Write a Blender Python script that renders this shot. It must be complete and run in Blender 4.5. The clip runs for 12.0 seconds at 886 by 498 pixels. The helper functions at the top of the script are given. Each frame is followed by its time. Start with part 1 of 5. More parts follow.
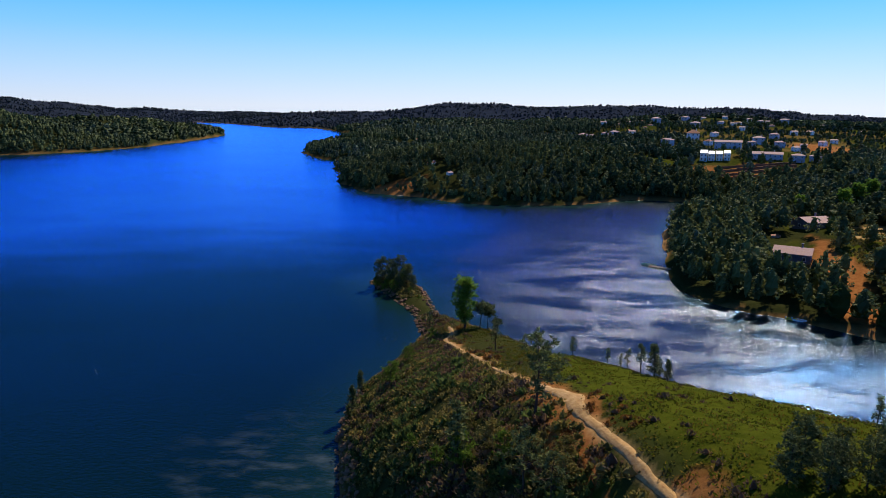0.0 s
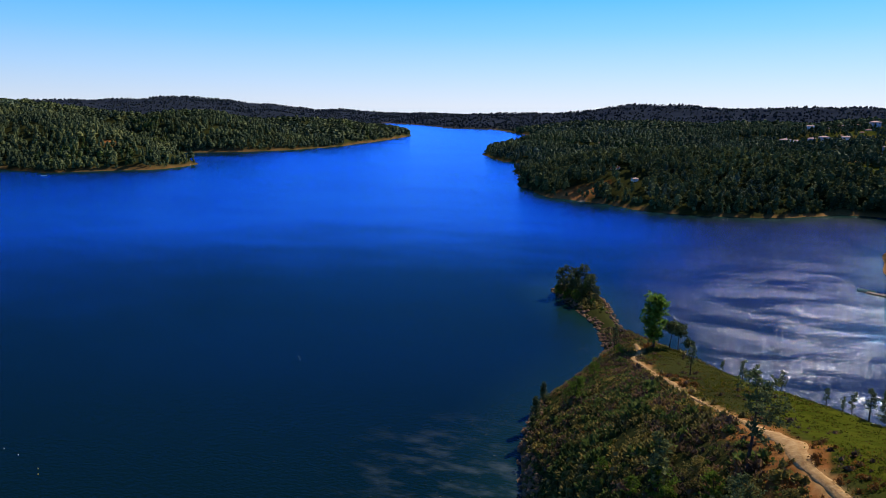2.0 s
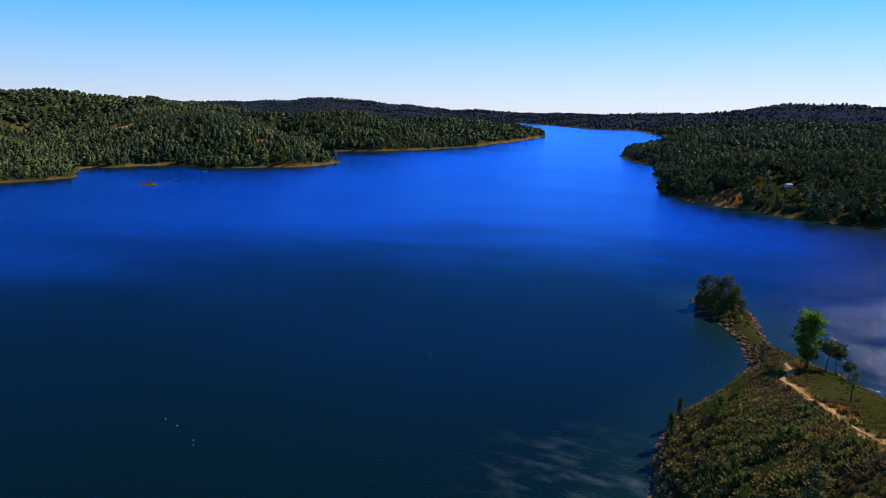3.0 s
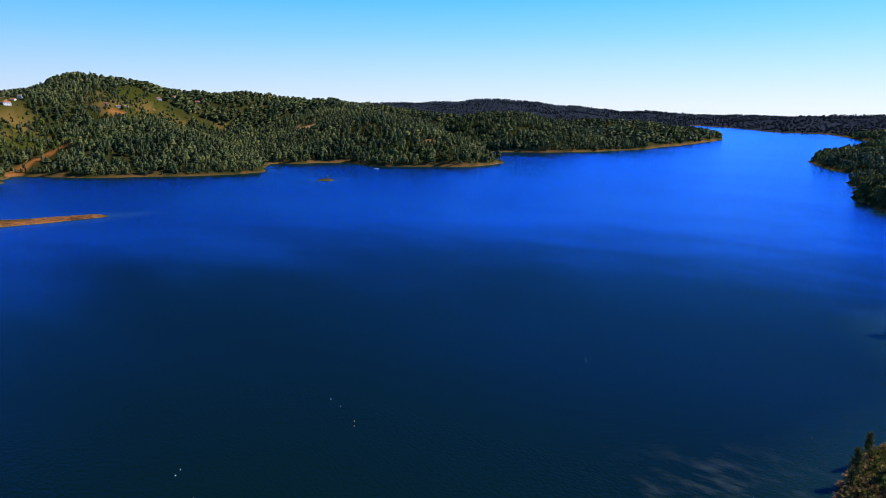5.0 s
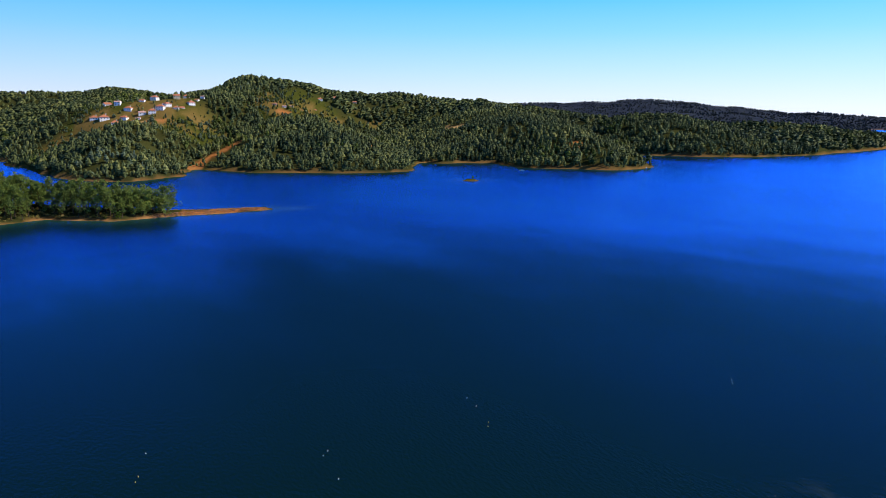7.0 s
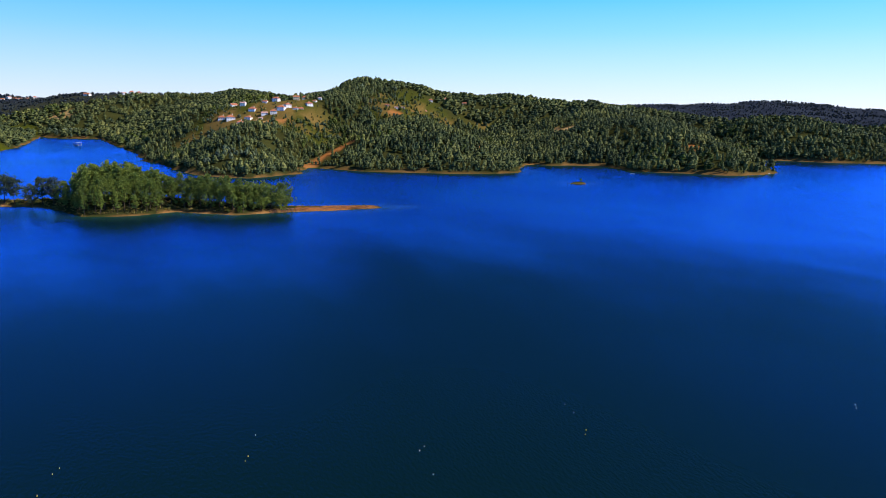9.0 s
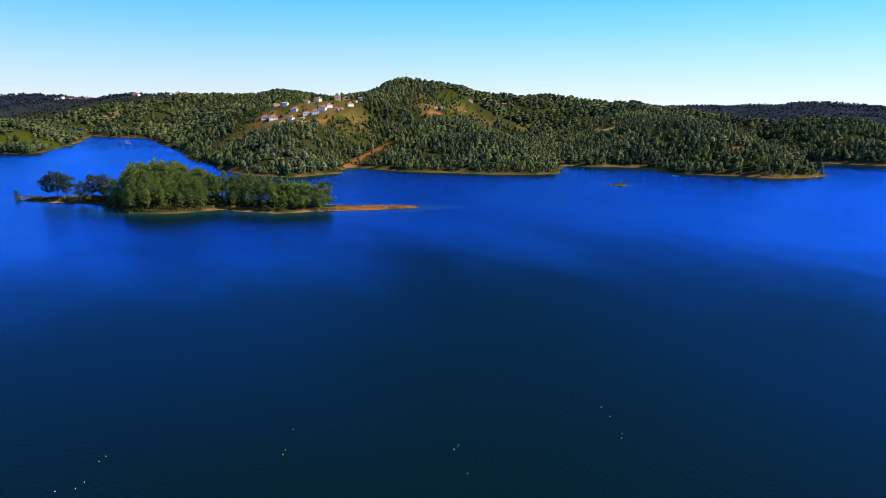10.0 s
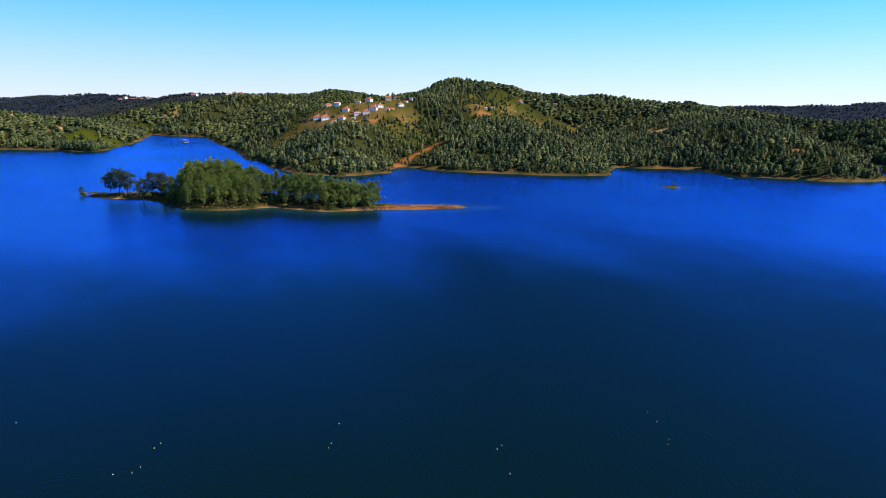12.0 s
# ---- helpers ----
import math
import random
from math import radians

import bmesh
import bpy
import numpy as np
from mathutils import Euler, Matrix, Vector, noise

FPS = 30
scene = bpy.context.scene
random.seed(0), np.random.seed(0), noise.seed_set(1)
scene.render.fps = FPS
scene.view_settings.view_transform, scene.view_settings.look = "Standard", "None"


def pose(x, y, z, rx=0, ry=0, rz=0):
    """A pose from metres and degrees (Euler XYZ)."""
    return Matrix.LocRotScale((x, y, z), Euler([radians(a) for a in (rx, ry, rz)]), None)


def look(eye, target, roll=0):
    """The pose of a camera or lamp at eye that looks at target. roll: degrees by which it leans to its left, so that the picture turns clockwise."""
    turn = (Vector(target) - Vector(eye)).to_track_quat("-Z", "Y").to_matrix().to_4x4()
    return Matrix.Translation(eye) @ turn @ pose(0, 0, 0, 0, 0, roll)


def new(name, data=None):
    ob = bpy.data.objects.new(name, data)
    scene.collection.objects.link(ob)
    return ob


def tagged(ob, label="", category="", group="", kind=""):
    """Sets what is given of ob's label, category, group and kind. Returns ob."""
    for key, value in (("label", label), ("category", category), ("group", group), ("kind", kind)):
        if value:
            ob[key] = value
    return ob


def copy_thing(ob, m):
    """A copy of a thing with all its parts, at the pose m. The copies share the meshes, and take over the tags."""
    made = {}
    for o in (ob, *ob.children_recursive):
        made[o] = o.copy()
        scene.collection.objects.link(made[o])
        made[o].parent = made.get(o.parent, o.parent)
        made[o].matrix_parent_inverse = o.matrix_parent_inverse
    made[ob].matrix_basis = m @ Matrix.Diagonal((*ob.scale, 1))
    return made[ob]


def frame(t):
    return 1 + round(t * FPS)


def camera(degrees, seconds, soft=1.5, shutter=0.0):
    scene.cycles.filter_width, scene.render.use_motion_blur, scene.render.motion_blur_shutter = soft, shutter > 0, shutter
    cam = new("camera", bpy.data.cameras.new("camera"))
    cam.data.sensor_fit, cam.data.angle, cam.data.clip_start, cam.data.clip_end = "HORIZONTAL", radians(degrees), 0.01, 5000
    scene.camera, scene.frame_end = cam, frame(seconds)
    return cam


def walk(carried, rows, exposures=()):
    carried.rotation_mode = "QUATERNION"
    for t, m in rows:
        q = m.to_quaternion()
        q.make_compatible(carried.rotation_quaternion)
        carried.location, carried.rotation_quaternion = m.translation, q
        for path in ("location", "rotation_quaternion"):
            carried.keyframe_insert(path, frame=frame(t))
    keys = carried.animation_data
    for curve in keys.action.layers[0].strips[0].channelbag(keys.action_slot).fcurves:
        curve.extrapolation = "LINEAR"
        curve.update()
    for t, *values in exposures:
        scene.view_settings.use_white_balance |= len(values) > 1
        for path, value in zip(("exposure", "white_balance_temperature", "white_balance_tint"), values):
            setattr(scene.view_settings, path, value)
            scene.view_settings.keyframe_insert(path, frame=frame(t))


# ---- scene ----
PATH = [
    (0.0, 0.00, 0.00, 55.00, 0.00, -11.94, 0.33),
    (0.5, -1.02, 0.17, 55.39, 2.72, -11.94, 0.36),
    (1.0, -1.99, 0.21, 55.79, 5.59, -11.93, 0.33),
    (1.5, -2.90, 0.21, 56.23, 9.43, -11.91, 0.33),
    (2.0, -3.55, 0.21, 56.61, 14.78, -11.93, 0.31),
    (2.5, -4.08, 0.29, 56.80, 21.03, -11.94, 0.23),
    (4.5, -4.72, 0.38, 56.41, 35.89, -11.90, 0.10),
    (5.0, -4.52, 0.18, 56.53, 39.66, -11.87, 0.14),
    (5.5, -4.08, -0.29, 56.87, 43.14, -11.87, 0.20),
    (6.0, -3.62, -0.91, 57.42, 46.09, -11.89, 0.28),
    (6.5, -3.25, -1.45, 57.98, 48.84, -11.91, 0.35),
    (7.0, -2.93, -1.66, 58.33, 51.79, -11.95, 0.38),
    (9.0, -2.13, -1.64, 58.59, 60.83, -11.93, 0.53),
    (9.5, -1.89, -1.68, 58.63, 62.16, -11.95, 0.55),
    (10.0, -1.62, -1.75, 58.63, 64.10, -11.93, 0.62),
    (10.5, -1.42, -1.78, 58.63, 65.32, -11.95, 0.66),
    (11.0, -1.28, -1.79, 58.64, 66.45, -11.94, 0.66),
    (11.5, -1.10, -1.81, 58.64, 67.53, -11.94, 0.68),
    (12.0, -0.93, -1.82, 58.62, 68.23, -11.95, 0.72),
]


def aim(x, y, z, yaw, pitch, roll):
    a, p = radians(yaw), radians(pitch)
    way = Vector((-math.sin(a) * math.cos(p), math.cos(a) * math.cos(p), math.sin(p)))
    return look((x, y, z), Vector((x, y, z)) + 10 * way, roll)


cam = camera(66.4, 12.0, soft=0.8)
walk(cam, [(t, aim(*row)) for t, *row in PATH],
     exposures=[(0.0, 0.02), (2.5, 0.02), (4.5, 0.17), (7.0, 0.33), (9.5, 0.43), (12.0, 0.46)])

# ---- light ----
SUN_AZ, SUN_EL = 33.0, 40.0          # degrees to the right of straight ahead, and above the horizon
world = bpy.data.worlds.new("sky")
scene.world = world
world.use_nodes = True
wt = world.node_tree
sky = wt.nodes.new("ShaderNodeTexSky")
sky.sky_type = "NISHITA"
sky.sun_disc = False
sky.sun_elevation = radians(SUN_EL)
sky.sun_rotation = radians(SUN_AZ)
sky.altitude, sky.air_density, sky.dust_density, sky.ozone_density = 200, 1.0, 0.2, 3.0
# the low sky is pale, and deepens fast to a dark blue overhead
coords = wt.nodes.new("ShaderNodeTexCoord")
split = wt.nodes.new("ShaderNodeSeparateXYZ")
wt.links.new(coords.outputs["Generated"], split.inputs[0])
deep = wt.nodes.new("ShaderNodeValToRGB")
SKY_STOPS = [(0.0, (0.62, 0.70, 0.84)), (0.05, (0.40, 0.62, 0.92)), (0.10, (0.20, 0.53, 1.05)), (0.16, (0.05, 0.42, 1.2)), (0.29, (0.04, 0.35, 1.75)), (0.40, (0.018, 0.14, 0.78)), (0.50, (0.008, 0.055, 0.22)), (0.64, (0.005, 0.03, 0.07)), (1.0, (0.005, 0.028, 0.06))]
while len(deep.color_ramp.elements) < len(SKY_STOPS):
    deep.color_ramp.elements.new(0.5)
for element, (place, colour) in zip(deep.color_ramp.elements, SKY_STOPS):
    element.position, element.color = place, (*colour, 1)
wt.links.new(split.outputs[2], deep.inputs[0])
scaled = wt.nodes.new("ShaderNodeVectorMath")
scaled.operation = "SCALE"
scaled.inputs["Scale"].default_value = 0.06
wt.links.new(sky.outputs[0], scaled.inputs[0])
both = wt.nodes.new("ShaderNodeMix")
both.data_type = "RGBA"
both.inputs[0].default_value = 0.1
wt.links.new(deep.outputs[0], both.inputs[6])
wt.links.new(scaled.outputs[0], both.inputs[7])
# the sky is brighter on the sun's side
toward = wt.nodes.new("ShaderNodeVectorMath")
toward.operation = "DOT_PRODUCT"
toward.inputs[1].default_value = (math.sin(radians(SUN_AZ)) * math.cos(radians(SUN_EL)), math.cos(radians(SUN_AZ)) * math.cos(radians(SUN_EL)), math.sin(radians(SUN_EL)))
wt.links.new(coords.outputs["Generated"], toward.inputs[0])
glow = wt.nodes.new("ShaderNodeMapRange")
for key, number in (("From Min", -0.3), ("From Max", 0.9), ("To Min", 1.0), ("To Max", 1.32)):
    glow.inputs[key].default_value = number
wt.links.new(toward.outputs["Value"], glow.inputs["Value"])
bright = wt.nodes.new("ShaderNodeVectorMath")
bright.operation = "SCALE"
wt.links.new(both.outputs[2], bright.inputs[0])
wt.links.new(glow.outputs[0], bright.inputs["Scale"])
wt.links.new(bright.outputs[0], wt.nodes["Background"].inputs[0])
wt.nodes["Background"].inputs[1].default_value = 1.0
sun = new("sun", bpy.data.lights.new("sun", "SUN"))
sun.data.energy, sun.data.angle, sun.data.color = 5.0, radians(0.55), (1.0, 0.93, 0.82)
_s = Vector((math.sin(radians(SUN_AZ)) * math.cos(radians(SUN_EL)), math.cos(radians(SUN_AZ)) * math.cos(radians(SUN_EL)), math.sin(radians(SUN_EL))))
sun.matrix_world = look(_s * 500, (0, 0, 0))

# ---- materials ----
def material(name, rough=0.9):
    m = bpy.data.materials.new(name)
    m.use_nodes = True
    b = m.node_tree.nodes["Principled BSDF"]
    b.inputs["Roughness"].default_value = rough
    if rough > 0.9:
        b.inputs["Specular IOR Level"].default_value = 0.06
    return m, m.node_tree, b


def node(nt, kind, **values):
    n = nt.nodes.new(kind)
    for key, value in values.items():
        n.inputs[key.replace("_", " ")].default_value = value
    return n


def ramp(nt, source, *stops):
    r = nt.nodes.new("ShaderNodeValToRGB")
    while len(r.color_ramp.elements) < len(stops):
        r.color_ramp.elements.new(0.5)
    for e, (at, col) in zip(r.color_ramp.elements, stops):
        e.position, e.color = at, (*col, 1)
    nt.links.new(source, r.inputs[0])
    return r.outputs[0]


def mix(nt, factor, a, b):
    m = nt.nodes.new("ShaderNodeMix")
    m.data_type = "RGBA"
    for sock, value in ((m.inputs[0], factor), (m.inputs[6], a), (m.inputs[7], b)):
        if isinstance(value, bpy.types.NodeSocket):
            nt.links.new(value, sock)
        else:
            sock.default_value = value if isinstance(value, (int, float)) else (*value, 1)
    return m.outputs[2]


def noise_at(nt, scale, detail=4.0, rough=0.6, coords="Object"):
    c = nt.nodes.new("ShaderNodeTexCoord")
    n = node(nt, "ShaderNodeTexNoise", Scale=scale, Detail=detail, Roughness=rough)
    nt.links.new(c.outputs[coords], n.inputs["Vector"])
    return n.outputs["Fac"]


def bumped(nt, b, height, strength, distance):
    n = node(nt, "ShaderNodeBump", Strength=strength, Distance=distance)
    nt.links.new(height, n.inputs["Height"])
    nt.links.new(n.outputs[0], b.inputs["Normal"])


def plain(name, colour, rough=0.8, vary=0.25, scale=1.5, metal=0.0):
    """A painted, plastered or wooden surface with two scales of wear."""
    m, nt, b = material(name, rough)
    dark = tuple(c * (1 - vary) for c in colour)
    f = noise_at(nt, scale, 6.0, 0.65)
    nt.links.new(ramp(nt, f, (0.3, dark), (0.7, colour)), b.inputs["Base Color"])
    b.inputs["Metallic"].default_value = metal
    bumped(nt, b, noise_at(nt, scale * 12), 0.15, 0.02)
    return m


def foliage(name, dark, mid, light, patch=0.012, through_light=0.3):
    """Leaves or needles: tone changes from clump to clump and from stand to stand."""
    m, nt, b = material(name, 0.75)
    g = nt.nodes.new("ShaderNodeNewGeometry")
    o = nt.nodes.new("ShaderNodeObjectInfo")
    a = nt.nodes.new("ShaderNodeMath")
    a.operation = "ADD"
    nt.links.new(g.outputs["Random Per Island"], a.inputs[0])
    nt.links.new(o.outputs["Random"], a.inputs[1])
    h = nt.nodes.new("ShaderNodeMath")
    h.operation = "FRACT"
    nt.links.new(a.outputs[0], h.inputs[0])
    clump = ramp(nt, h.outputs[0], (0.0, dark), (0.55, mid), (1.0, light))
    n = nt.nodes.new("ShaderNodeTexNoise")
    n.inputs["Scale"].default_value = patch
    n.inputs["Detail"].default_value = 3.0
    nt.links.new(g.outputs["Position"], n.inputs["Vector"])
    tone = ramp(nt, n.outputs["Fac"], (0.35, (0.62, 0.66, 0.66)), (0.65, (1.25, 1.15, 0.95)))
    mul = nt.nodes.new("ShaderNodeMix")
    mul.data_type, mul.blend_type = "RGBA", "MULTIPLY"
    mul.inputs[0].default_value = 1.0
    nt.links.new(clump, mul.inputs[6])
    nt.links.new(tone, mul.inputs[7])
    nt.links.new(mul.outputs[2], b.inputs["Base Color"])
    b.inputs["Specular IOR Level"].default_value = 0.08
    thin = nt.nodes.new("ShaderNodeBsdfTranslucent")
    nt.links.new(mul.outputs[2], thin.inputs["Color"])
    both = nt.nodes.new("ShaderNodeMixShader")
    both.inputs[0].default_value = through_light
    nt.links.new(b.outputs[0], both.inputs[1])
    nt.links.new(thin.outputs[0], both.inputs[2])
    nt.links.new(both.outputs[0], nt.nodes["Material Output"].inputs["Surface"])
    return m


PINE = foliage("pine_needles", (0.046, 0.066, 0.031), (0.102, 0.127, 0.050), (0.190, 0.202, 0.074), 0.012, 0.24)
# lighter copy of the pine needles: sunlight on the island's trees put into colour
LIT_ISLAND = foliage("lit_island_needles", (0.095, 0.145, 0.036), (0.200, 0.270, 0.060), (0.340, 0.390, 0.095), 0.02, 0.42)
LEAF = foliage("broad_leaves", (0.06, 0.10, 0.014), (0.10, 0.165, 0.022), (0.16, 0.235, 0.035), 0.012, 0.45)
POPLAR = foliage("poplar_leaves", (0.09, 0.16, 0.02), (0.13, 0.23, 0.03), (0.19, 0.30, 0.045), 0.012, 0.6)
OAK = foliage("oak_leaves", (0.048, 0.070, 0.020), (0.085, 0.118, 0.030), (0.140, 0.175, 0.045), 0.012, 0.42)
EUCA = foliage("eucalyptus_leaves", (0.06, 0.085, 0.055), (0.10, 0.135, 0.085), (0.15, 0.19, 0.12))
# the blue haze over the distant ridges is put into this leaf colour
HAZED_WOOD = foliage("haze_tinted_wood", (0.060, 0.078, 0.110), (0.080, 0.104, 0.130), (0.110, 0.138, 0.145), 0.004, 0.75)
SCRUB = foliage("heath_scrub", (0.100, 0.090, 0.026), (0.215, 0.185, 0.050), (0.360, 0.250, 0.085), 0.10, 0.4)
HEATHER = foliage("heather", (0.075, 0.048, 0.034), (0.150, 0.095, 0.060), (0.260, 0.150, 0.080), 0.10, 0.35)
DRYGRASS = foliage("meadow_grass", (0.046, 0.062, 0.006), (0.098, 0.106, 0.010), (0.200, 0.120, 0.026), 0.07, 0.45)
BARK = plain("bark", (0.09, 0.06, 0.04), 0.95, 0.5, 3.0)
ROCK = plain("shore_rock", (0.26, 0.14, 0.08), 0.95, 0.45, 0.6)


def ground_material():
    m, nt, b = material("ground_soil", 0.95)
    b.inputs["Specular IOR Level"].default_value = 0.0
    def mask(name):
        a = nt.nodes.new("ShaderNodeAttribute")
        a.attribute_name = name
        return a.outputs["Fac"]
    small, big = noise_at(nt, 0.5, 8.0, 0.7), noise_at(nt, 0.02, 4.0)
    litter = ramp(nt, small, (0.3, (0.024, 0.024, 0.010)), (0.7, (0.060, 0.048, 0.020)))
    green = ramp(nt, big, (0.35, (0.020, 0.028, 0.006)), (0.65, (0.042, 0.052, 0.010)))
    c = mix(nt, 0.5, litter, green)
    grass = ramp(nt, small, (0.3, (0.034, 0.046, 0.004)), (0.7, (0.082, 0.086, 0.009)))
    c = mix(nt, mask("grass"), c, grass)
    # blue haze painted into the far ground colour, masked by distance
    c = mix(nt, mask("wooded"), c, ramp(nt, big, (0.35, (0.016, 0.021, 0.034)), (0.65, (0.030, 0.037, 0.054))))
    soil = ramp(nt, small, (0.25, (0.22, 0.072, 0.020)), (0.75, (0.40, 0.165, 0.052)))
    c = mix(nt, mask("soil"), c, soil)
    tan = ramp(nt, small, (0.25, (0.38, 0.21, 0.08)), (0.75, (0.62, 0.40, 0.17)))
    c = mix(nt, mask("bare"), c, tan)
    nt.links.new(c, b.inputs["Base Color"])
    bumped(nt, b, noise_at(nt, 1.2, 8.0, 0.7), 0.6, 0.3)
    return m


RUFFLE_SHINE = (-24, 94, 0)


def water_material():
    m, nt, b = material("lake_water", 0.2)
    g = nt.nodes.new("ShaderNodeNewGeometry")
    stretch = nt.nodes.new("ShaderNodeMapping")
    stretch.inputs["Scale"].default_value = (1.0, 2.0, 1.0)
    stretch.inputs["Rotation"].default_value = (0, 0, 0.5)
    nt.links.new(g.outputs["Position"], stretch.inputs["Vector"])
    def waves(scale, detail):
        n = node(nt, "ShaderNodeTexNoise", Scale=scale, Detail=detail, Roughness=0.55)
        nt.links.new(stretch.outputs[0], n.inputs["Vector"])
        return n.outputs["Fac"]
    def spread(value, low, high, a=0.38, c=0.62):
        r = nt.nodes.new("ShaderNodeMapRange")
        r.interpolation_type = "SMOOTHSTEP"
        for key, number in (("From Min", a), ("From Max", c), ("To Min", low), ("To Max", high)):
            r.inputs[key].default_value = number
        nt.links.new(value, r.inputs["Value"])
        return r.outputs[0]
    wind = waves(0.007, 4.0)
    # darker reflection near the camera, painted into the colours, with a wavering edge
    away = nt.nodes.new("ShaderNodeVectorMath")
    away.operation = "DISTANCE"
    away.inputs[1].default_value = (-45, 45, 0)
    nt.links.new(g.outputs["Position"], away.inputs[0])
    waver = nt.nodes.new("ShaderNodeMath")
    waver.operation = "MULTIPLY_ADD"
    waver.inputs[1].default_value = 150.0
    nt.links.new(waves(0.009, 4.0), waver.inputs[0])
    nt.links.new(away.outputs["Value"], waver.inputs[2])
    full_reflection = spread(waver.outputs[0], 0.0, 1.0, 215.0, 370.0)
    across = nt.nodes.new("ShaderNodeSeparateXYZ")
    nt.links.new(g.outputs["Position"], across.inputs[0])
    glare_side = spread(across.outputs[0], 0.0, 1.0, -12.0, 50.0)
    shallow = nt.nodes.new("ShaderNodeAttribute")
    shallow.attribute_name = "shallow"
    ripple = node(nt, "ShaderNodeBump", Distance=0.22)
    nt.links.new(waves(0.9, 3.0), ripple.inputs["Height"])
    nt.links.new(spread(wind, 0.5, 0.85), ripple.inputs["Strength"])
    # short steep wavelets, each tilted its own way
    wavelets = node(nt, "ShaderNodeTexNoise", Scale=1.5, Detail=1.0, Roughness=0.5)
    nt.links.new(stretch.outputs[0], wavelets.inputs["Vector"])
    chop = wavelets.outputs["Color"]
    for operation, numbers in (("SUBTRACT", (0.5, 0.5, 0.5)), ("MULTIPLY", (2.4, 2.4, 0.0)), ("ADD", (0.0, 0.0, 1.0)), ("NORMALIZE", None)):
        step = nt.nodes.new("ShaderNodeVectorMath")
        step.operation = operation
        nt.links.new(chop, step.inputs[0])
        if numbers:
            step.inputs[1].default_value = numbers
        chop = step.outputs[0]
    nt.nodes.remove(b)
    body = nt.nodes.new("ShaderNodeBsdfDiffuse")
    deep = mix(nt, full_reflection, (0.0015, 0.011, 0.012), (0.0015, 0.011, 0.019))
    bed = mix(nt, shallow.outputs["Fac"], deep, (0.016, 0.058, 0.036))
    sheen = nt.nodes.new("ShaderNodeBsdfGlossy")
    # wind-ruffled water by the headland's rocks: its pale reflections painted into the body colour
    near_rocks = nt.nodes.new("ShaderNodeVectorMath")
    near_rocks.operation = "DISTANCE"
    near_rocks.inputs[1].default_value = RUFFLE_SHINE
    nt.links.new(g.outputs["Position"], near_rocks.inputs[0])
    painted_shine = nt.nodes.new("ShaderNodeMath")
    painted_shine.operation = "MULTIPLY"
    nt.links.new(spread(near_rocks.outputs["Value"], 1.0, 0.0, 4.0, 26.0), painted_shine.inputs[0])
    nt.links.new(spread(waves(0.12, 6.0), 0.0, 1.0, 0.46, 0.72), painted_shine.inputs[1])
    nt.links.new(mix(nt, painted_shine.outputs[0], bed, (0.042, 0.062, 0.066)), body.inputs["Color"])
    painted_reflection = mix(nt, full_reflection, (0.048, 0.16, 0.25), (0.11, 0.38, 0.92))
    # reflection brightness by bearing from the camera's foot, put into the tint
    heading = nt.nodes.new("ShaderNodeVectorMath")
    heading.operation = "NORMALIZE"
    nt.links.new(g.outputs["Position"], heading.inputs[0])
    north_bearing = nt.nodes.new("ShaderNodeVectorMath")
    north_bearing.operation = "DOT_PRODUCT"
    north_bearing.inputs[1].default_value = (-0.10, 0.995, 0)
    nt.links.new(heading.outputs[0], north_bearing.inputs[0])
    bearing_tint = nt.nodes.new("ShaderNodeVectorMath")
    bearing_tint.operation = "SCALE"
    nt.links.new(painted_reflection, bearing_tint.inputs[0])
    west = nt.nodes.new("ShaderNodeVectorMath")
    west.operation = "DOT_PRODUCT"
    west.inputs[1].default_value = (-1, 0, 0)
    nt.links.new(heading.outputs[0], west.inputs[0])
    bearing_gain = nt.nodes.new("ShaderNodeMath")
    nt.links.new(spread(north_bearing.outputs["Value"], 0.92, 1.58, 0.60, 1.0), bearing_gain.inputs[0])
    nt.links.new(spread(west.outputs["Value"], 0.0, 0.5, 0.90, 1.0), bearing_gain.inputs[1])
    nt.links.new(bearing_gain.outputs[0], bearing_tint.inputs["Scale"])
    # sun glare put into the colour: the eastern arm's sheen dims and greys
    nt.links.new(mix(nt, glare_side, bearing_tint.outputs[0], (0.070, 0.19, 0.40)), sheen.inputs["Color"])
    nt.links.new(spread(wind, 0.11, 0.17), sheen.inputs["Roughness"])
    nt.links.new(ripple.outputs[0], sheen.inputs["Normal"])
    # extra glossy lobe for sun glitter; masks by place paint where it shows
    glint = node(nt, "ShaderNodeBsdfGlossy", Roughness=0.2)
    glint_streaks = spread(waves(0.045, 5.0), 0.0, 1.0, 0.40, 0.60)
    glint_reach = nt.nodes.new("ShaderNodeMath")
    glint_reach.operation = "MULTIPLY"
    nt.links.new(glint_streaks, glint_reach.inputs[0])
    nt.links.new(spread(across.outputs[1], 1.0, 0.12, 170.0, 310.0), glint_reach.inputs[1])
    glitter = mix(nt, glint_reach.outputs[0], (0.006, 0.0065, 0.007), ramp(nt, wind, (0.35, (0.030, 0.031, 0.032)), (0.62, (0.115, 0.118, 0.12))))
    nt.links.new(mix(nt, glare_side, (0.002, 0.002, 0.002), glitter), glint.inputs["Color"])
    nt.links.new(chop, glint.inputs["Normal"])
    fresnel = node(nt, "ShaderNodeFresnel", IOR=1.44)
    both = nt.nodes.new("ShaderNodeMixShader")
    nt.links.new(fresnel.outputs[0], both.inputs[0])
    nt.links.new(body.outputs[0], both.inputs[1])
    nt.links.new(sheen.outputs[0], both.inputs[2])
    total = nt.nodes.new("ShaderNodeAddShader")
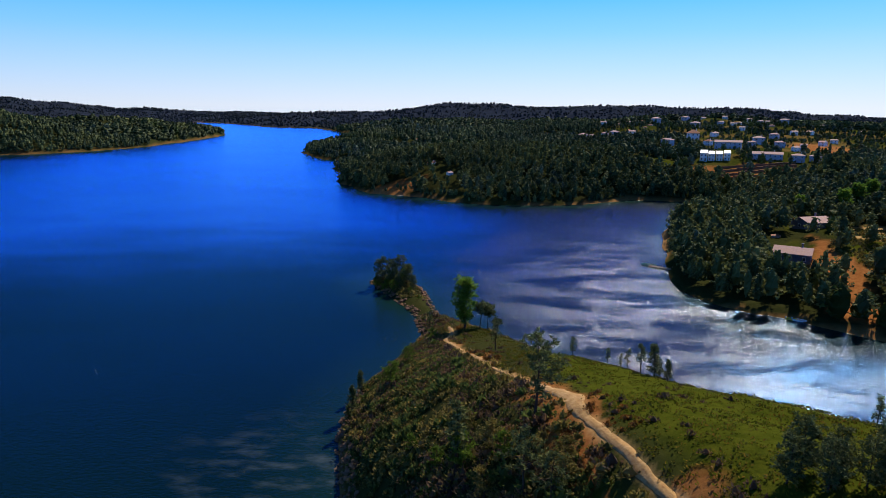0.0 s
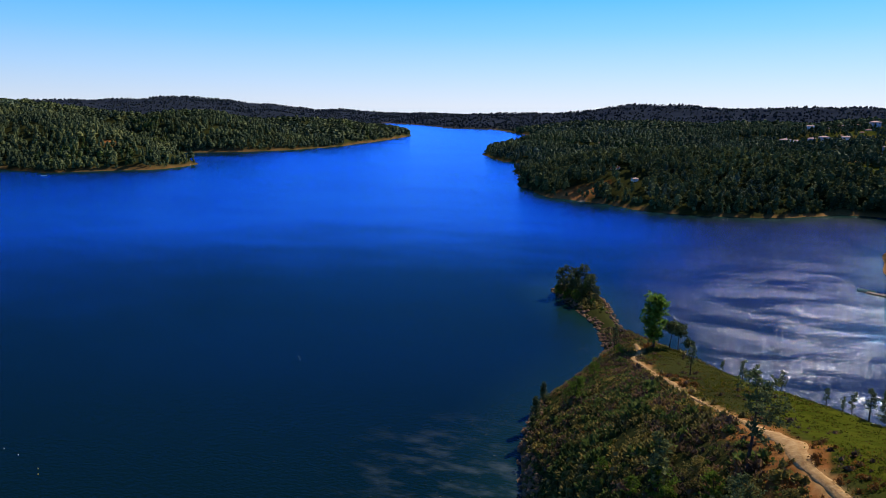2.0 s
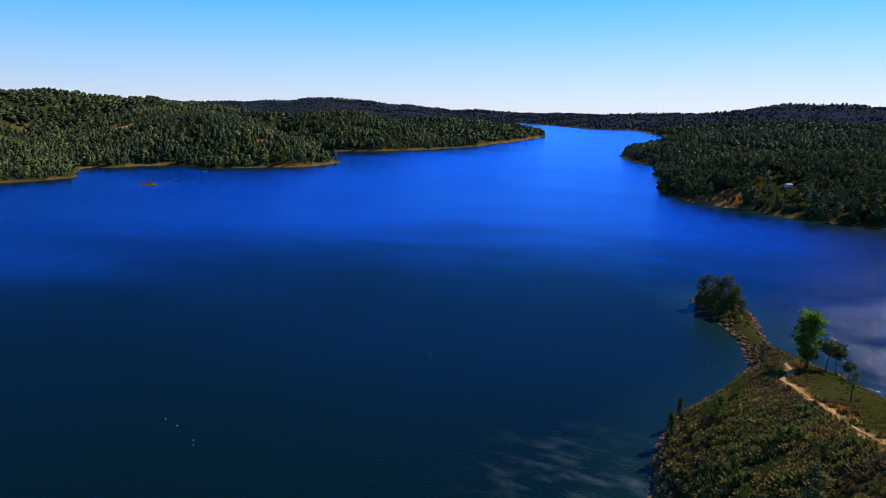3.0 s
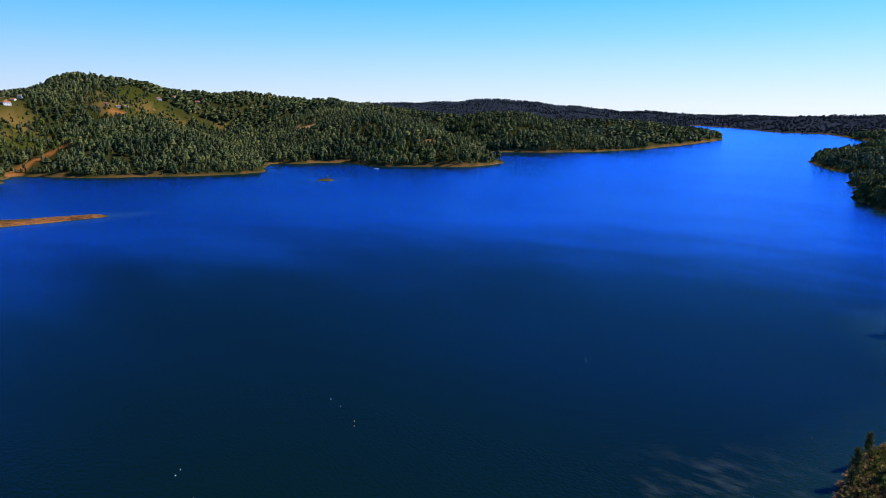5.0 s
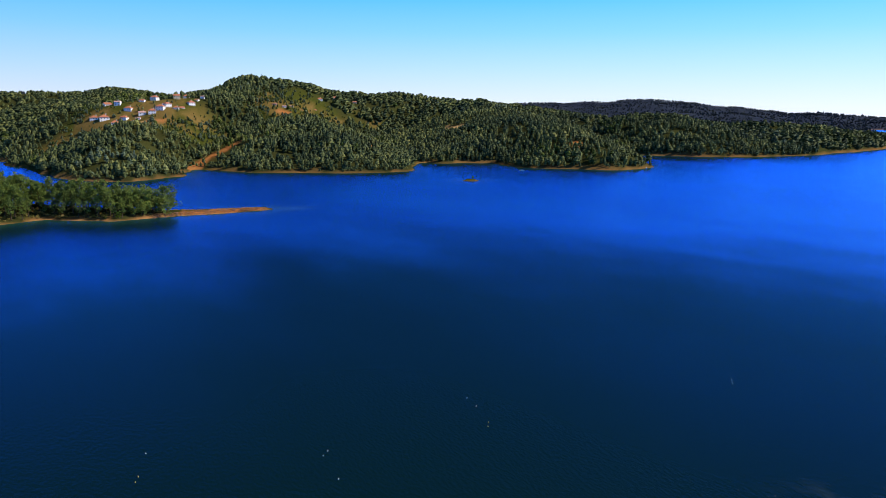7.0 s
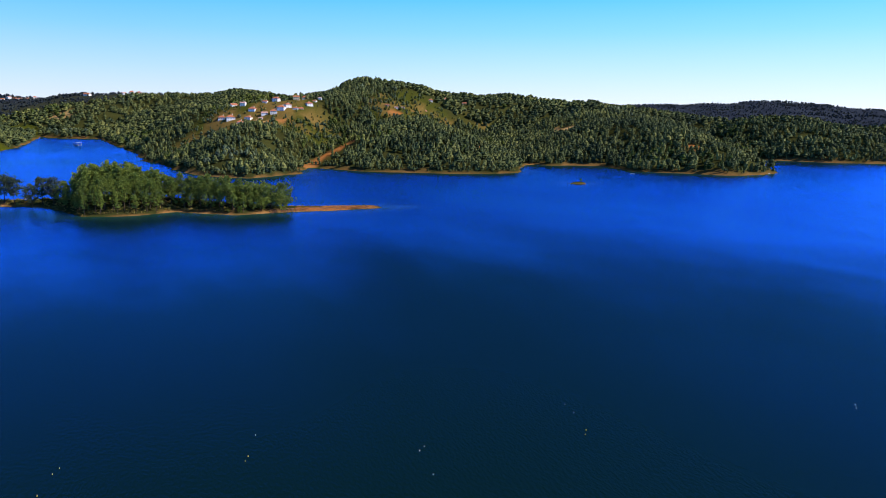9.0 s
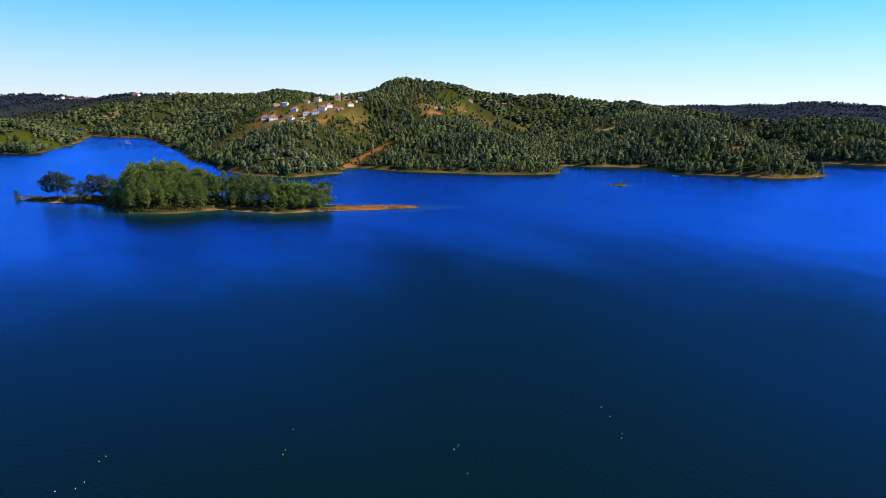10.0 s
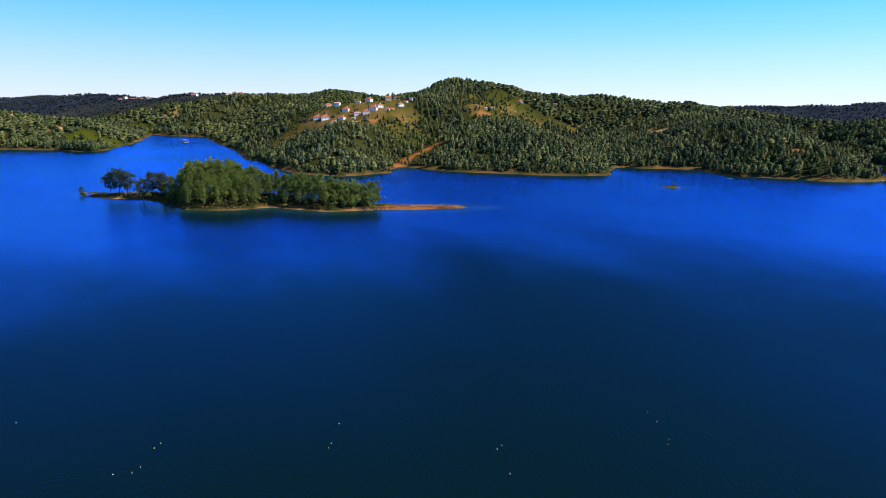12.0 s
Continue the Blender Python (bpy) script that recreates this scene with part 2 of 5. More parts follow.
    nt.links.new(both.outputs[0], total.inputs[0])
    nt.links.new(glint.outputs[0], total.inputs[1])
    nt.links.new(total.outputs[0], nt.nodes["Material Output"].inputs["Surface"])
    return m


# ---- the land ----
def value_noise(x, y, scale, seed=0.0):
    """Smooth noise from -1 to 1; scale is the size of its lumps in metres."""
    u, v = np.asarray(x) / scale + 37.2 * seed, np.asarray(y) / scale - 11.7 * seed
    i, j = np.floor(u), np.floor(v)
    f, g = u - i, v - j
    f, g = f * f * (3 - 2 * f), g * g * (3 - 2 * g)
    def h(a, b):
        s = np.sin(a * 127.1 + b * 311.7 + seed * 74.7) * 43758.5453
        return (s - np.floor(s)) * 2 - 1
    return (h(i, j) * (1 - f) + h(i + 1, j) * f) * (1 - g) + (h(i, j + 1) * (1 - f) + h(i + 1, j + 1) * f) * g


def fractal(x, y, scale, octaves=4, seed=0.0):
    out, amp = 0.0, 1.0
    for k in range(octaves):
        out = out + amp * value_noise(x, y, scale / 2 ** k, seed + k)
        amp *= 0.5
    return out / 1.6


# shores of the lake, in order round it
HEADLAND_SHORE = [(40, -420), (16, -120), (12, -30), (4, 30), (-9, 66), (-15, 91), (-18, 108), (-16, 125), (-10, 140), (-5, 156),
                  (-7, 173), (-14, 188), (-20, 200), (-23, 208), (-20, 215), (-12, 212), (-7, 198), (-4, 184), (-1, 173), (9, 162),
                  (24, 143), (38, 120), (52, 97), (70, 76), (100, 50), (150, 5), (220, -70)]
EAST_SHORE = [(250, -40), (190, 45), (150, 105), (122, 140), (107, 155), (100, 163), (92, 174), (84, 179), (76, 188), (72, 199),
              (73, 210), (80, 236), (88, 264), (100, 296), (125, 345), (168, 388), (170, 402), (140, 403), (110, 405), (104, 396),
              (90, 387), (69, 379), (37, 380), (5, 395), (-23, 417), (-45, 433), (-78, 505), (-90, 590), (-99, 690), (-126, 709),
              (-168, 811), (-172, 870), (-130, 1000), (-165, 1300), (-304, 1650), (-428, 1712), (-646, 2044), (-790, 2160)]
NORTH_SHORE = [(-600, 1720), (-470, 1420), (-415, 1310), (-402, 1252), (-392, 1068), (-395, 885), (-420, 800), (-470, 745), (-522, 715),
               (-512, 650), (-440, 602), (-411, 588), (-398, 523), (-440, 490), (-473, 464), (-531, 473), (-577, 405), (-535, 380),
               (-506, 355), (-520, 300), (-556, 252), (-628, 200), (-600, 185), (-572, 178), (-552, 128), (-600, 95), (-680, 85),
               (-772, 75), (-955, 67), (-1100, 62), (-1262, 55), (-1312, 0), (-1385, -38), (-1250, -42), (-1113, -49), (-985, -66),
               (-896, -86), (-935, -129), (-980, -196), (-1010, -330), (-700, -620), (-200, -600)]
LAKE = np.array(HEADLAND_SHORE + EAST_SHORE + NORTH_SHORE, float)
ISLAND = np.array([(-490, -62), (-465, -43), (-450, -18), (-425, -6), (-400, 3), (-392, 28), (-397, 50), (-371, 77), (-369, 109), (-361, 157),
                   (-367, 160), (-382, 122), (-398, 92), (-425, 70), (-452, 40), (-468, 5), (-478, -30)], float)
SKERRY = np.array([(-419, 343), (-411, 345), (-407, 351), (-410, 356), (-417, 354), (-421, 348)], float)


def signed(poly, x, y):
    """Distance to a polygon's edge, positive inside."""
    best, inside = np.full(x.shape, 1e9), np.zeros(x.shape, bool)
    for (ax, ay), (bx, by) in zip(poly, np.roll(poly, -1, 0)):
        dx, dy = bx - ax, by - ay
        k = np.clip(((x - ax) * dx + (y - ay) * dy) / (dx * dx + dy * dy), 0, 1)
        best = np.minimum(best, np.hypot(x - ax - k * dx, y - ay - k * dy))
        cross = ((ay > y) != (by > y)) & (x < dx * (y - ay) / (dy + 1e-12) + ax)
        inside ^= cross
    return np.where(inside, best, -best)


# crests: x, y, height, half-width; each list is one ridge
HEADLAND_RIDGE = [(-15, 205, 5.0, 10), (-8, 189, 1.6, 7), (-4, 177, 0.2, 5), (2, 162, 3.5, 12), (1, 130, 9.0, 20), (4, 112, 12.5, 24), (8, 95, 17.2, 30), (12, 62, 28, 38), (20, 38, 33, 45), (42, 0, 38, 55), (90, -120, 44, 90)]
VILLAGE_RIDGE = [(-700, 130, 28, 150), (-800, 250, 46, 170), (-927, 376, 85, 105), (-1065, 550, 74, 250), (-1010, 735, 67, 300), (-930, 760, 60, 300),
                 (-850, 780, 54, 260), (-640, 700, 42, 240), (-590, 810, 40, 220), (-535, 960, 32, 190), (-490, 1100, 28, 150), (-430, 1230, 14, 90)]
SHOULDER = [(9, 147, 6.0, 10), (17.6, 113.6, 12.4, 14), (24.9, 88.6, 18.2, 16), (30.9, 73.8, 21.2, 18), (36.8, 66.5, 22.6, 18), (45, 62, 22.8, 20), (70, 40, 25, 24)]
VILLAGE_SHELF = [(-880, 140, 50, 80), (-850, 180, 55, 80), (-835, 235, 59, 75), (-840, 275, 64, 70), (-855, 310, 65, 70)]
SPURS = [(-560, 300, 16, 70), (-700, 330, 38, 130), (-860, 380, 52, 130)]
SPURS_B = [(-440, 540, 18, 70), (-560, 580, 34, 130), (-720, 640, 44, 170)]
SPURS_C = [(-585, 150, 12, 60), (-690, 165, 34, 110), (-790, 230, 52, 130)]
FAR_NORTH = [(-2100, 1900, 62, 420), (-1910, 2050, 66, 420), (-1770, 2170, 74, 420), (-1640, 2270, 84, 420), (-1570, 2320, 78, 420), (-1380, 2430, 56, 400),
             (-1180, 2540, 34, 380), (-1000, 2900, 20, 400), (-600, 3300, 13, 500), (0, 3500, 8, 500)]
WEST_HILLS = [(-1255, 335, 64, 220), (-1465, 300, 76, 230), (-1490, 210, 76, 220), (-1695, 130, 70, 260), (-1900, 30, 70, 300), (-2000, -50, 66, 300), (-2580, -320, 72, 420), (-2560, -500, 60, 420)]
WEST_CAPE = [(-1300, -110, 26, 110), (-1100, -130, 28, 110), (-1080, -230, 30, 140), (-1300, -320, 40, 220)]
MIDDLE_CAPE = [(-150, 840, 10, 60), (-60, 620, 16, 90), (-20, 500, 20, 100), (80, 470, 22, 90), (200, 520, 22, 140), (260, 700, 24, 260), (420, 980, 30, 420), (0, 1150, 24, 420)]
EAST_CAPE = [(110, 230, 5, 45), (140, 250, 8, 80), (220, 330, 14, 140), (330, 330, 20, 200)]
FAR_EAST = [(-400, 2250, 28, 260), (-165, 2300, 34, 330), (-50, 2300, 49, 360), (140, 2300, 55, 380), (305, 2280, 50, 380), (570, 2230, 52, 380), (740, 2180, 47, 380), (960, 2090, 44, 380), (1060, 2040, 28, 360), (1240, 1940, 22, 360), (1600, 1500, 26, 400)]
# side valleys that run inland from the heads of the bays
VALLEYS = [[(-615, 200, 0.55, 26), (-690, 245, 0.55, 34), (-770, 300, 0.35, 40)],
           [(-570, 405, 0.6, 28), (-690, 470, 0.55, 42), (-820, 560, 0.3, 55)],
           [(-520, 715, 0.55, 30), (-620, 735, 0.5, 40), (-740, 790, 0.3, 50)],
           [(-560, 255, 0.4, 22), (-650, 330, 0.4, 30)], [(-475, 480, 0.45, 22), (-560, 520, 0.4, 30)],
           [(-680, 85, 0.5, 28), (-780, 120, 0.4, 36)], [(-960, 67, 0.5, 35), (-1060, 170, 0.4, 50)],
           [(-410, 880, 0.5, 30), (-500, 900, 0.4, 45)], [(-1300, 30, 0.5, 40), (-1420, 130, 0.45, 60)]]
RIDGES = [HEADLAND_RIDGE, SHOULDER, VILLAGE_SHELF, VILLAGE_RIDGE, SPURS, SPURS_B, SPURS_C, FAR_NORTH, WEST_HILLS, WEST_CAPE, MIDDLE_CAPE, EAST_CAPE, FAR_EAST]


def crest(ridge, x, y):
    best, z, w = np.full(x.shape, 1e9), np.zeros(x.shape), np.ones(x.shape)
    for (ax, ay, az, aw), (bx, by, bz, bw) in zip(ridge, ridge[1:]):
        dx, dy = bx - ax, by - ay
        k = np.clip(((x - ax) * dx + (y - ay) * dy) / (dx * dx + dy * dy), 0, 1)
        ww = aw + k * (bw - aw)
        d = np.hypot(x - ax - k * dx, y - ay - k * dy) / ww
        near = d < best
        best, z = np.where(near, d, best), np.where(near, az + k * (bz - az), z)
    return z * np.exp(-best ** 2)


PATH_LINE = [(1.5, 152), (2.1, 142.4), (0.8, 133), (3.3, 116.5), (6.1, 102.3), (8.4, 88.5), (11.6, 73.4), (13.4, 67.3), (13.6, 60.9), (14.3, 57), (15.1, 52.3), (15.7, 47.9), (16.3, 44.3), (18, 36), (24, 22), (42, -8)]


def off_path(x, y):
    best = np.full(np.shape(x), 1e9)
    for (ax, ay), (bx, by) in zip(PATH_LINE, PATH_LINE[1:]):
        dx, dy = bx - ax, by - ay
        k = np.clip(((x - ax) * dx + (y - ay) * dy) / (dx * dx + dy * dy), 0, 1)
        best = np.minimum(best, np.hypot(x - ax - k * dx, y - ay - k * dy))
    return best


def inland(x, y):
    """Metres from the water's edge, positive on land."""
    far = np.clip(np.hypot(x, y) / 300 - 0.45, 0.12, 1.2)
    px = x + far * (5 * value_noise(x, y, 34, 1) + 2.5 * value_noise(x, y, 13, 2))
    py = y + far * (5 * value_noise(x, y, 34, 3) + 2.5 * value_noise(x, y, 13, 4))
    return np.maximum(np.maximum(-signed(LAKE, px, py), signed(ISLAND, x + 0.3 * (px - x), y + 0.3 * (py - y))), signed(SKERRY, x, y))


def land(x, y):
    """Height of the ground and the distance from the water's edge."""
    x, y = np.asarray(x, float), np.asarray(y, float)
    s = inland(x, y)
    hills = sum(crest(r, x, y) ** 6 for r in RIDGES) ** (1 / 6)
    hills = hills * (1 - np.maximum.reduce([crest(v, x, y) for v in VALLEYS]))
    near = np.exp(-((x - 15) ** 2 + (y - 60) ** 2) / 130 ** 2)
    run = np.where(near > 0.3, 9.0, 45.0)
    up = np.clip(s, 0, None)
    bank = (1.1 + 0.7 * np.clip(np.hypot(x, y) / 250 - 1.0, 0, 1)) * (1 - np.exp(-up / 2.0))
    isle = np.clip(signed(ISLAND, x, y), 0, 30)
    z = bank + hills * (1 - np.exp(-up / run)) + 0.24 * np.clip(isle - 5, 0, None)
    rough = (1 - np.exp(-up / 60)) * (1 - near) * np.clip(hills / 20, 0, 1.5)
    z = z + rough * (8 * fractal(x, y, 130, 4, 5)) + (1 - np.exp(-up / 8)) * 0.5 * fractal(x, y, 9, 3, 8)
    return np.where(s > 0, z, np.maximum(0.35 * s, -9)), s


def height(x, y):
    return float(land(np.array([x]), np.array([y]))[0][0])


# bare or open places: x, y, two radii, turn, kind (soil or bare)
OPEN = [
    (12.6, 53.5, 1.6, 8.0, -12, "soil"), (8.5, 74, 2.0, 4.0, 10, "soil"),
    (-742, 369, 16, 30, 64, "soil"), (-693, 564, 14, 24, 51, "bare"), (-469, 541, 7, 10, 42, "soil"), (-614, 319, 9, 9, 63, "soil"),
    (-636, 395, 6, 9, 59, "soil"), (-690, 270, 6, 7, 69, "soil"), (-752, 205, 12, 9, 74, "soil"), (-760, 188, 7, 13, 40, "bare"), (-780, 238, 8, 6, 73, "soil"),
    (-809, 376, 10, 16, 65, "soil"), (-800, 410, 6, 12, 65, "bare"), (-1502, 53, 16, 30, 87, "soil"), (-1470, 2, 18, 26, 89, "bare"), (-368, 128, 9, 26, 0, "soil"), (-566, 672, 26, 16, 42, "soil"), (-1049, -139, 12, 9, -264, "bare"),
    (198, 443, 34, 26, -23, "soil"), (320, 564, 30, 60, -29, "soil"), (-33, 431, 20, 11, 4, "soil"), (124, 205, 7.5, 50, -21, "soil"), (166, 256, 9, 16, -30, "bare"), (153, 533, 13, 12, -16, "bare"), (1, 560, 3, 60, 0, "bare"),
]
LAWNS = [
    (148, 222, 16, 38, -26, "grass"),
    (-1000, -100, 50, 45, 0, "grass"), (-1400, -66, 60, 40, 0, "grass"), (146, 480, 20, 22, -16, "grass"), (531, 833, 80, 80, -32, "grass"),
    (-785, 203, 95, 75, 76, "garden"), (-850, 440, 60, 130, 35, "garden"), (245, 560, 80, 120, -23, "garden"), (240, 770, 130, 170, -16, "garden"), (420, 720, 150, 190, -26, "garden"), (126, 236, 9, 14, -27, "garden"), (150, 271, 11, 14, -28, "garden"),
    (432, 884, 220, 75, -26, "garden"), (240, 500, 50, 34, -25, "garden"),
]
def patch(entry, x, y):
    ox, oy, ra, rb, turn, kind = entry
    c, s = math.cos(radians(turn)), math.sin(radians(turn))
    u, v = ((x - ox) * c + (y - oy) * s) / ra, (-(x - ox) * s + (y - oy) * c) / rb
    r = np.hypot(u, v) + 0.45 * value_noise(x, y, min(ra, rb) * 0.8, 9) + 0.22 * value_noise(x, y, min(ra, rb) * 0.28, 10)
    return np.clip((1.0 - r) * 5, 0, 1)


def firebreak(x, y):
    """A cleared strip of red soil that climbs the hillside."""
    ax, ay, bx, by = -626, 198, -688, 271
    dx, dy = bx - ax, by - ay
    k = np.clip(((x - ax) * dx + (y - ay) * dy) / (dx * dx + dy * dy), 0, 1)
    return np.clip((5.5 + 2 * value_noise(x, y, 12, 31) - np.hypot(x - ax - k * dx, y - ay - k * dy)) / 3, 0, 1)


def opened(x, y):
    masks = {key: np.zeros(np.shape(x)) for key in ("soil", "bare", "grass", "garden")}
    for entry in OPEN + LAWNS:
        masks[entry[5]] = np.maximum(masks[entry[5]], patch(entry, x, y))
    masks["soil"] = np.maximum(masks["soil"], firebreak(x, y))
    return masks


def mesh_from(name, verts, faces, mat, smooth=False):
    """A mesh of triangles or quads out of two arrays."""
    me = bpy.data.meshes.new(name)
    faces = np.asarray(faces, np.int32)
    k = faces.shape[1]
    me.vertices.add(len(verts))
    me.vertices.foreach_set("co", np.asarray(verts, np.float32).ravel())
    me.loops.add(faces.size)
    me.loops.foreach_set("vertex_index", faces.ravel())
    me.polygons.add(len(faces))
    me.polygons.foreach_set("loop_start", np.arange(len(faces), dtype=np.int32) * k)
    me.polygons.foreach_set("use_smooth", np.full(len(faces), smooth))
    me.materials.append(mat)
    me.update(calc_edges=True)
    return me


def polar_sheet(angles, radii):
    a, r = np.meshgrid(np.radians(angles), radii, indexing="ij")
    n, m = a.shape
    i, j = np.meshgrid(np.arange(n), np.arange(m - 1), indexing="ij")
    i2 = (i + 1) % n
    faces = np.stack([i * m + j, i2 * m + j, i2 * m + j + 1, i * m + j + 1], -1).reshape(-1, 4)[:, ::-1]
    return -np.sin(a).ravel() * r.ravel(), np.cos(a).ravel() * r.ravel(), faces


ANGLES = np.concatenate([np.arange(-44, 110, 0.38), np.arange(110, 316, 3.0)])
RADII = np.concatenate([[0.05], 4.0 * 1.0195 ** np.arange(0, 369)])
gx, gy, gfaces = polar_sheet(ANGLES, RADII)
gz, gs = land(gx, gy)
g_open = opened(gx, gy)
g_soil, g_bare = g_open["soil"], g_open["bare"]
ground_mesh = mesh_from("ground", np.stack([gx, gy, gz], 1), gfaces, ground_material(), True)
near_path = off_path(gx, gy)
wob = value_noise(gx, gy, 3.0, 12)
track = 0.6 * np.clip((0.9 + 0.5 * wob - near_path) * 2.0, 0, 1)
shore_bare = np.clip((0.2 + 3.0 * value_noise(gx, gy, 70, 13) + 1.0 * value_noise(gx, gy, 9, 16) - gs) / 1.5, 0, 1) * np.where(np.hypot(gx, gy) > 520, 0.5, 0.95)
meadow = np.exp(-((gx - 42) ** 2 + (gy - 70) ** 2) / 48 ** 2) * (gx > 9 + 0.06 * gy) * np.clip((near_path - 1) / 3, 0, 1)
plots = g_open["garden"] * np.clip(0.2 + 1.6 * value_noise(gx, gy, 22, 18) + 0.8 * value_noise(gx, gy, 7, 19), 0, 1)
verge = np.clip((3.0 + 2.5 * value_noise(gx, gy, 5, 14) - near_path) / 1.5, 0, 1) * (value_noise(gx, gy, 11, 15) > 0.05) * 0.8
# wooded rises with distance from the origin: mask of the far ground's painted haze
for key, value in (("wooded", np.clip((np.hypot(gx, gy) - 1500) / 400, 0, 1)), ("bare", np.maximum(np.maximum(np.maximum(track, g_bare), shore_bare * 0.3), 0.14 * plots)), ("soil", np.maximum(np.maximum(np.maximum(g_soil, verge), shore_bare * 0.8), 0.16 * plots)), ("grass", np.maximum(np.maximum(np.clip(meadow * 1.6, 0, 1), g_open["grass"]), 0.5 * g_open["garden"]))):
    ground_mesh.attributes.new(key, "FLOAT", "POINT").data.foreach_set("value", value.astype(np.float32))
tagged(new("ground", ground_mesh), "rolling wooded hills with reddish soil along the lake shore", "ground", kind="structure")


def track_ribbon():
    """The dirt track: a ragged strip a little proud of the ground, sunk at its edges, with two ruts."""
    m, nt, b = material("dirt_track", 0.95)
    f = noise_at(nt, 1.6, 8.0, 0.7)
    nt.links.new(ramp(nt, f, (0.25, (0.29, 0.14, 0.055)), (0.5, (0.43, 0.25, 0.10)), (0.75, (0.58, 0.38, 0.18))), b.inputs["Base Color"])
    bumped(nt, b, noise_at(nt, 4.0, 8.0, 0.7), 0.7, 0.12)
    pts = []
    line = [Vector(p) for p in PATH_LINE]
    for k in range(len(line) - 1):
        p0, p1, p2, p3 = line[max(k - 1, 0)], line[k], line[k + 1], line[min(k + 2, len(line) - 1)]
        n = max(2, int((p2 - p1).length / 0.5))
        for i in range(n):
            t = i / n
            pts.append(0.5 * (2 * p1 + (p2 - p0) * t + (2 * p0 - 5 * p1 + 4 * p2 - p3) * t * t + (3 * p1 - p0 - 3 * p2 + p3) * t ** 3))
    across = (-1.0, -0.86, -0.5, -0.15, 0.15, 0.5, 0.86, 1.0)
    sink = (-0.9, -0.02, 0.02, 0.09, 0.09, 0.02, -0.02, -0.9)
    xs, ys, dz = [], [], []
    for k, p in enumerate(pts):
        d = (pts[min(k + 1, len(pts) - 1)] - pts[max(k - 1, 0)]).normalized()
        wide = 0.48 - 0.26 * math.exp(-((p.y - 86) / 8) ** 2) + 0.75 * math.exp(-((p.y - 66) / 5) ** 2) + 0.5 * math.exp(-((p.y - 136) / 6) ** 2)
        for a, s in zip(across, sink):
            o = a * wide * (1 + 0.5 * float(value_noise(p.x, p.y + 9 * a, 1.3, 60)) + 0.3 * float(value_noise(p.x, p.y + 5 * a, 4.0, 61)))
            xs.append(p.x - d.y * o)
            ys.append(p.y + d.x * o)
            dz.append(s)
    z, _ = land(np.array(xs), np.array(ys))
    m8 = len(across)
    faces = [(k * m8 + j, (k + 1) * m8 + j, (k + 1) * m8 + j + 1, k * m8 + j + 1) for k in range(len(pts) - 1) for j in range(m8 - 1)]
    ob = new("dirt_track", mesh_from("dirt_track", np.stack([xs, ys, z + np.array(dz) + 0.05], 1), [f[::-1] for f in faces], m, True))
    return tagged(ob, "pale sandy dirt track along the headland crest", "path", kind="structure")


track_ribbon()
wx, wy, wfaces = polar_sheet(np.concatenate([np.arange(-44, 110, 0.8), np.arange(110, 316, 4.0)]), np.concatenate([[0.05], 8.0 * 1.032 ** np.arange(0, 204)]))
water_mesh = mesh_from("water", np.stack([wx, wy, 0 * wx], 1), wfaces, water_material())
shoal = np.clip(1 + inland(wx, wy) / 15, 0, 1) * 0.85 * np.clip(np.hypot(wx, wy) / 250 - 0.3, 0.25, 1)
shoal = np.maximum(shoal, 0.9 * np.exp(-((wx + 359) / 7) ** 2 - ((wy - 166) / 13) ** 2))
water_mesh.attributes.new("shallow", "FLOAT", "POINT").data.foreach_set("value", shoal.astype(np.float32))
tagged(new("water", water_mesh), "deep blue lake water with wind ripples", "water", kind="structure")


# ---- woods ----
def cone_crown(rng, rings, sides, clumps, tall=1.0, width=0.32, bottom=0.22, power=0.8, rag=0.35, fleck=1.0, tip=0.04):
    """A ragged crown of unit height: a lumpy core with tufts standing off it. Triangles."""
    verts, faces = [], []
    for k in range(rings):
        f = k / (rings - 1)
        z = bottom + (tall - bottom) * f
        r = width * max(tip, (1 - f) ** power) * (0.55 if k == 0 else 0.8)
        for s in range(sides):
            a = 2 * math.pi * (s + 0.5 * k) / sides
            q = r * (1 + rag * rng.uniform(-1, 1))
            verts.append((q * math.cos(a), q * math.sin(a), z + rng.uniform(-0.04, 0.04)))
    for k in range(rings - 1):
        for s in range(sides):
            a, b = k * sides + s, k * sides + (s + 1) % sides
            faces += [(a, b, b + sides), (a, b + sides, a + sides)]
    if tip > 0.1:
        top = (rings - 1) * sides
        faces += [(top, top + s, top + s + 1) for s in range(1, sides - 1)]
    for _ in range(clumps):
        f = rng.random() ** 1.15
        z = bottom + (tall - bottom) * f
        r = width * max(0.1, (1 - f) ** power) * rng.uniform(0.75, 1.15)
        a = rng.uniform(0, 2 * math.pi)
        size = fleck * rng.uniform(0.06, 0.12) * (1.15 - 0.5 * f)
        c = np.array((r * math.cos(a), r * math.sin(a), z))
        out = np.array((math.cos(a), math.sin(a), rng.uniform(-0.2, 0.9)))
        side = np.array((-math.sin(a), math.cos(a), rng.uniform(-0.4, 0.4)))
        n = len(verts)
        verts += [tuple(c - side * size - out * size * 0.5), tuple(c + side * size - out * size * 0.5), tuple(c + out * size + side * size * rng.uniform(-0.5, 0.5)),
                  tuple(c + np.array((0, 0, size * 1.1)) - out * size * 0.3)]
        faces += [(n, n + 1, n + 2), (n, n + 2, n + 3), (n + 1, n + 3, n + 2)]
    return np.array(verts), np.array(faces)


